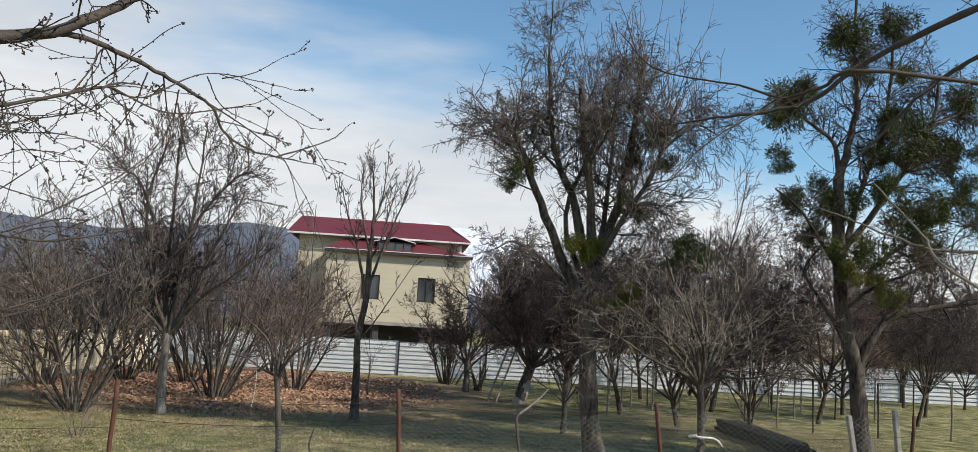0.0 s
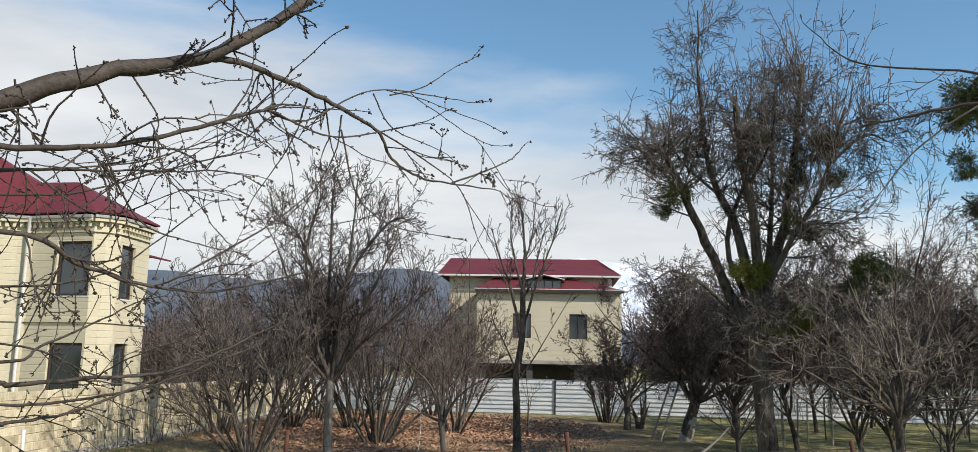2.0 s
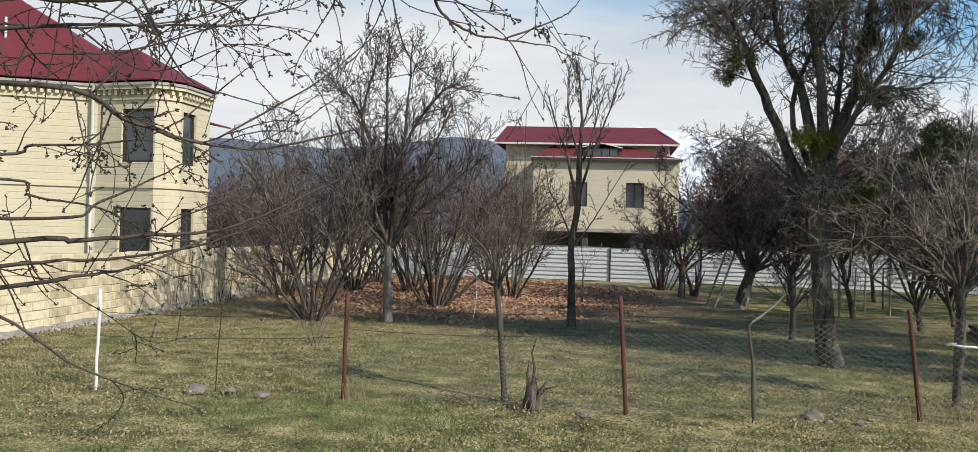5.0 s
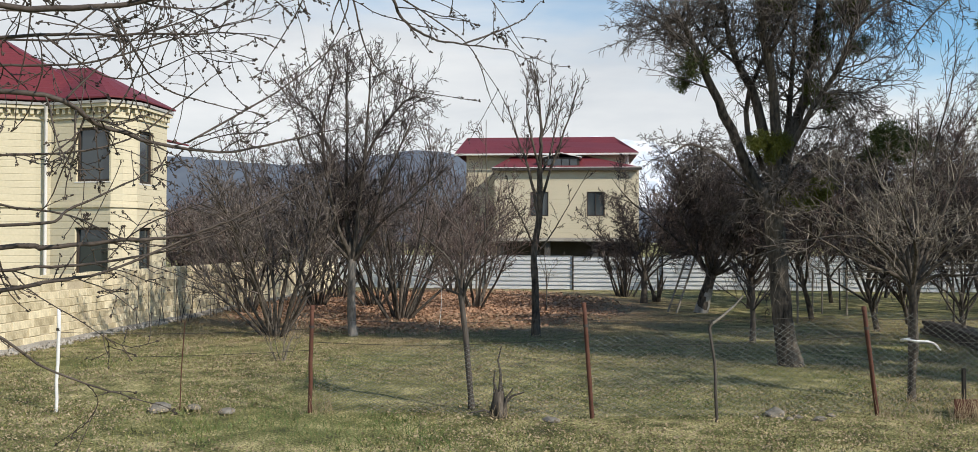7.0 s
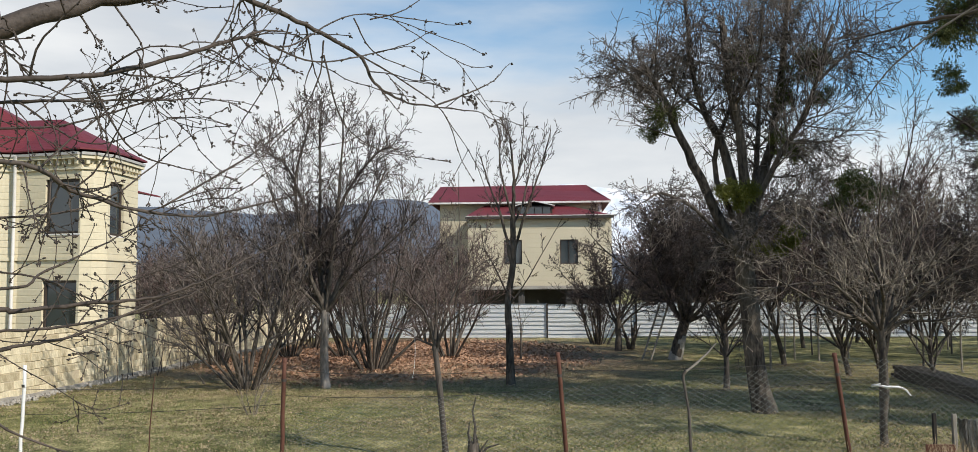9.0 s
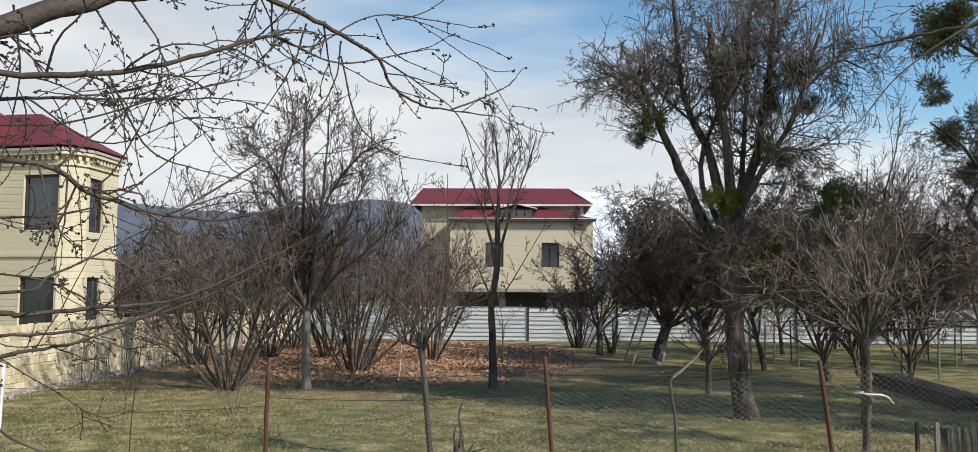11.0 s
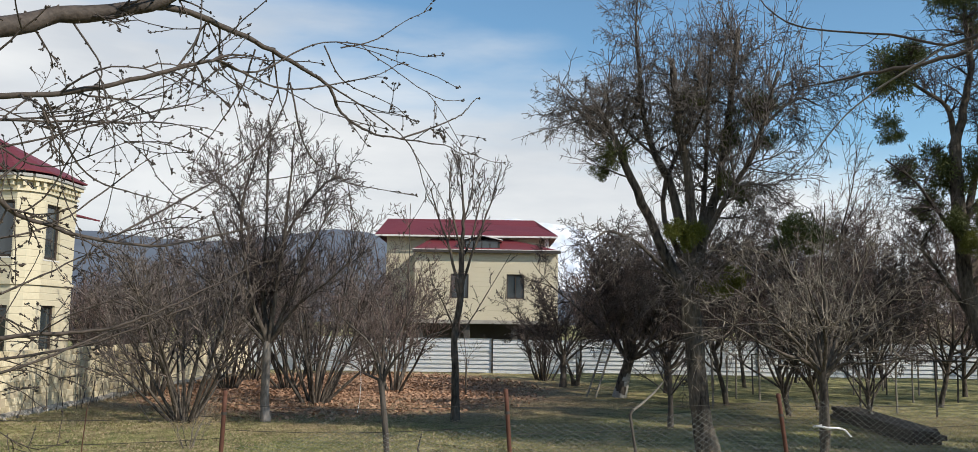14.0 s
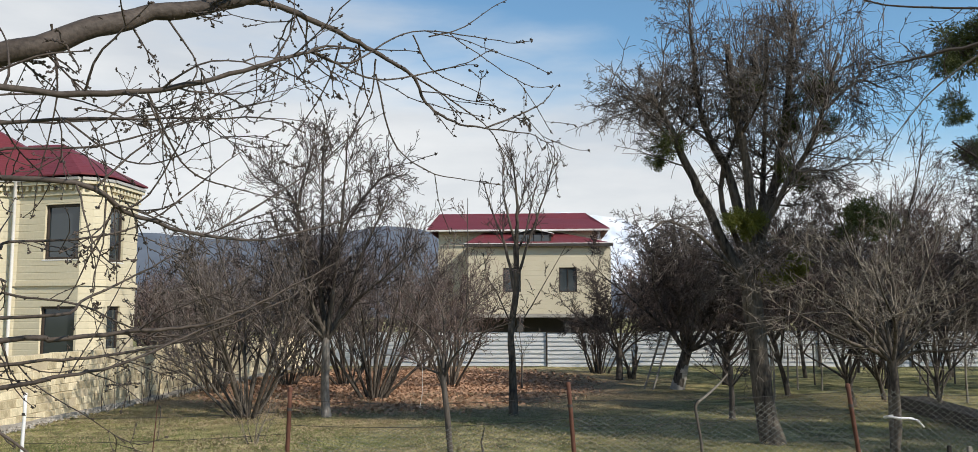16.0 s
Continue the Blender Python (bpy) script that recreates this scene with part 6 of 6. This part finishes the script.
walnut = NearTree("walnut_tree", (5.6, 4.0, 0), "bare tree with long arching pale boughs", 501, [(5.6, 4.0, -0.05), (5.55, 4.0, 1.2), (5.45, 4.05, 2.4), (5.2, 4.1, 3.6), (4.9, 4.15, 4.9)], NEAR_BARK, 0.36, 5.5)
walnut.bough([(5.0, 4.1, 4.6), (3.97, 4.2, 4.88), (3.58, 4.4, 4.72), (3.08, 4.8, 4.45), (2.75, 5.0, 4.19), (2.22, 5.2, 4.1), (1.86, 5.3, 4.04)], 0.034, 0.004, 1, NEAR_BARK)
walnut.bough([(5.0, 4.1, 4.6), (4.13, 4.4, 4.7), (3.72, 4.6, 4.48), (3.47, 4.8, 4.27), (3.24, 5.0, 3.96), (2.86, 5.1, 3.56)], 0.024, 0.004, 1, NEAR_BARK)
walnut.bough([(5.4, 4.05, 2.9), (3.94, 4.2, 3.21), (3.57, 4.4, 3.19), (3.28, 4.5, 3.21), (2.95, 4.7, 3.37), (2.76, 4.8, 3.46)], 0.015, 0.003, 1, NEAR_PALE)
walnut.bough([(5.5, 4.0, 2.0), (3.5, 4.3, 2.97), (3.28, 4.5, 3.29), (3.03, 4.7, 3.67)], 0.012, 0.004, 1, NEAR_PALE)
walnut.bough([(5.1, 4.1, 4.0), (3.01, 4.4, 4.26), (2.68, 4.6, 4.19), (2.52, 4.8, 4.16), (2.29, 5.0, 4.28), (1.8, 5.2, 4.4), (1.57, 5.4, 4.71)], 0.015, 0.003, 1, NEAR_BARK)
walnut.bough([(2.52, 4.8, 4.16), (2.07, 5.0, 3.85), (1.85, 5.2, 3.55)], 0.007, 0.002, 1, NEAR_PALE)
walnut.done()


# ---- grass and fallen leaves ----
def scatter_blades(name, label, n, area, size, material, seed, keep=None):
    """Short upright blades, each one narrow triangle."""
    rng = np.random.default_rng(seed)
    x, y = rng.uniform(area[0], area[1], n), rng.uniform(area[2], area[3], n)
    if keep is not None:
        k = keep(x, y, rng)
        x, y = x[k], y[k]
        n = len(x)
    a = rng.uniform(0, 6.28, n)
    h = rng.uniform(*size, n)
    lean_x, lean_y = rng.normal(0, 0.9, n) * h, rng.normal(0, 0.9, n) * h
    w = rng.uniform(0.004, 0.009, n)
    z = np.full(n, -0.02)
    v = np.stack([np.stack([x - np.cos(a) * w, y - np.sin(a) * w, z], -1), np.stack([x + np.cos(a) * w, y + np.sin(a) * w, z], -1), np.stack([x + lean_x, y + lean_y, h], -1)], 1).reshape(-1, 3)
    me = bpy.data.meshes.new(name)
    fill(me, v, np.arange(n * 3).reshape(-1, 3))
    tagged(link(name, me, material), label, "grass", kind="stuff")


def scatter_leaves(name, label, n, area, size, material, seed, keep=None):
    """Curled dry leaves that lie about, each a bent pair of faces."""
    rng = np.random.default_rng(seed)
    x, y = rng.uniform(area[0], area[1], n), rng.uniform(area[2], area[3], n)
    if keep is not None:
        k = keep(x, y, rng)
        x, y = x[k], y[k]
        n = len(x)
    c = np.stack([x, y, rng.uniform(0.015, 0.05, n)], -1)
    d = rng.normal(size=(n, 3)) * (1, 1, 0.45)
    d /= np.linalg.norm(d, axis=1, keepdims=True)
    s = np.cross(d, rng.normal(size=(n, 3)) * 0.5 + (0, 0, 1))
    s /= np.linalg.norm(s, axis=1, keepdims=True)
    ln = rng.uniform(*size, n)[:, None]
    v = np.stack([c - d * ln, c + s * ln * 0.6 + (0, 0, 0.012), c + d * ln, c - s * ln * 0.6 + (0, 0, 0.012)], 1).reshape(-1, 3)
    me = bpy.data.meshes.new(name)
    fill(me, v, np.arange(n * 4).reshape(-1, 4))
    tagged(link(name, me, material), label, "leaves", kind="stuff")


def patchy(scale, level, off=0.0):
    def keep(x, y, rng):
        v = np.array([noise.noise((a * scale, b * scale, off)) for a, b in zip(x, y)])
        return v + rng.normal(0, 0.18, len(x)) > level
    return keep


scatter_blades("grass", "short worn yellow-green winter grass", 95000, (-12, 14, 8.5, 24), (0.012, 0.042), GRASS, 1)
scatter_blades("green_grass", "patch of fresh green grass by the fence", 9000, (-6.4, -0.6, 9.5, 12.8), (0.02, 0.085), GRASS_GREEN, 2,
               lambda x, y, rng: ((x + 3.3) / 2.1) ** 2 + ((y - 11.2) / 1.3) ** 2 + np.abs(rng.normal(0, 0.6, len(x))) + 0.35 * np.sin(x * 4.1 + y * 2.3) < 1)
scatter_blades("green_grass", "thin green grass among the worn turf", 60000, (-10, 14, 9, 22), (0.012, 0.045), GRASS_GREEN, 3, patchy(0.35, 0.05))
scatter_leaves("leaf_litter", "brown fallen hazel leaves", 36000, (-12.1, 5.5, 20, 43.5), (0.04, 0.085), DRY_LEAF, 4, lambda x, y, rng: ((x + 5.2) / 6.6) ** 2 + ((y - 33) / 9.5) ** 2 + np.abs(rng.normal(0, 0.5, len(x))) - 0.2 < 1.1)
scatter_leaves("fallen_leaves", "bleached leaves strewn over the grass", 150000, (-12, 14, 9, 29), (0.010, 0.026), PALE_LEAF, 5, patchy(0.4, -0.12, 9))


def weed_tuft(place, n, h, seed):
    """A tuft of dry stalks at a post or stone."""
    rng = np.random.default_rng(seed)
    w = Wood()
    for _ in range(n):
        p = np.append(rng.normal(0, 0.12, 2), -0.03)
        d = unit(np.append(rng.normal(0, 0.3, 2), 1.0))
        ln = h * rng.uniform(0.4, 1.1)
        pts = [p + d * ln * u + np.append(rng.normal(0, 0.02, 2) * u, 0) for u in (0, 0.5, 1)]
        w.add(pts, [0.004, 0.003, 0.0015], 3)
    ob = tagged(link("weed_tuft", w.mesh("weed_tuft"), PALE_LEAF), "tuft of dry brown weed stalks", "weeds", "dry weed tufts", "stuff")
    ob.location = place


for i, (x, y, n, h) in enumerate(((-3.55, 12.3, 26, 0.5), (-3.75, 12.15, 16, 0.35), (4.5, 12.9, 22, 0.4), (4.95, 12.7, 30, 0.35), (5.6, 12.6, 40, 0.5), (6.1, 12.5, 40, 0.45), (-0.95, 12.2, 20, 0.3), (-5.3, 12.2, 18, 0.28), (3.0, 13.0, 20, 0.25), (5.35, 14.2, 18, 0.25), (-6.8, 17.9, 20, 0.4), (-8.3, 18.4, 20, 0.45), (6.9, 13.2, 30, 0.45), (5.5, 12.8, 46, 0.42), (5.75, 12.75, 46, 0.4), (5.95, 12.7, 30, 0.35), (6.4, 12.55, 26, 0.3))):
    weed_tuft((x, y, 0), n, h, 700 + i)


def far_shed():
    """A long low building behind the orchard with a pale ribbed gable roof."""
    h = thing("outbuilding", (26.0, 58.0, 0), "low outbuilding with a pale grey ribbed roof", "house")
    part("wall", box_bm((9.0, 5.0, 3.6), (0, 0, 0)), CREAM_FAR, h)
    roof = bmesh.new()
    roof_faces(roof, [((-4.8, -2.9, 3.5), (4.8, -2.9, 3.5), (4.8, 0, 6.0), (-4.8, 0, 6.0)), ((4.8, 2.9, 3.5), (-4.8, 2.9, 3.5), (-4.8, 0, 6.0), (4.8, 0, 6.0))])
    part("roof", roof, GREY_ROOF, h)
    gable = bmesh.new()
    for x in (-4.49, 4.49):
        gable.faces.new([gable.verts.new((x, -2.5, 3.6)), gable.verts.new((x, 2.5, 3.6)), gable.verts.new((x, 0, 5.75))])
    bmesh.ops.solidify(gable, geom=list(gable.faces), thickness=0.1)
    part("gable", gable, CREAM_FAR, h)
    h.rotation_euler[2] = radians(24)


far_shed()


def rubble():
    """Broken stone and mortar lumps along the foot of the block wall."""
    rng = np.random.default_rng(31)
    V, F = [], []
    n = 900
    base = BUD_V / np.abs(BUD_V).max()
    for i in range(n):
        s = rng.uniform(0.02, 0.075) * (1 if rng.random() < 0.85 else 1.7)
        q = np.array(Euler(rng.uniform(0, 6.28, 3)).to_matrix())
        p = np.array([WALL_X + 0.16 + abs(rng.normal(0, 0.16)), rng.uniform(16, 38), s * 0.3])
        V.append((base * (s, s * rng.uniform(0.6, 1), s * 0.7)) @ q.T + p)
        F.append(BUD_F + i * len(BUD_V))
    me = bpy.data.meshes.new("rubble")
    fill(me, np.concatenate(V), np.concatenate(F))
    tagged(link("rubble", me, CONCRETE), "pale broken stone along the wall's foot", "rubble", kind="stuff")


rubble()
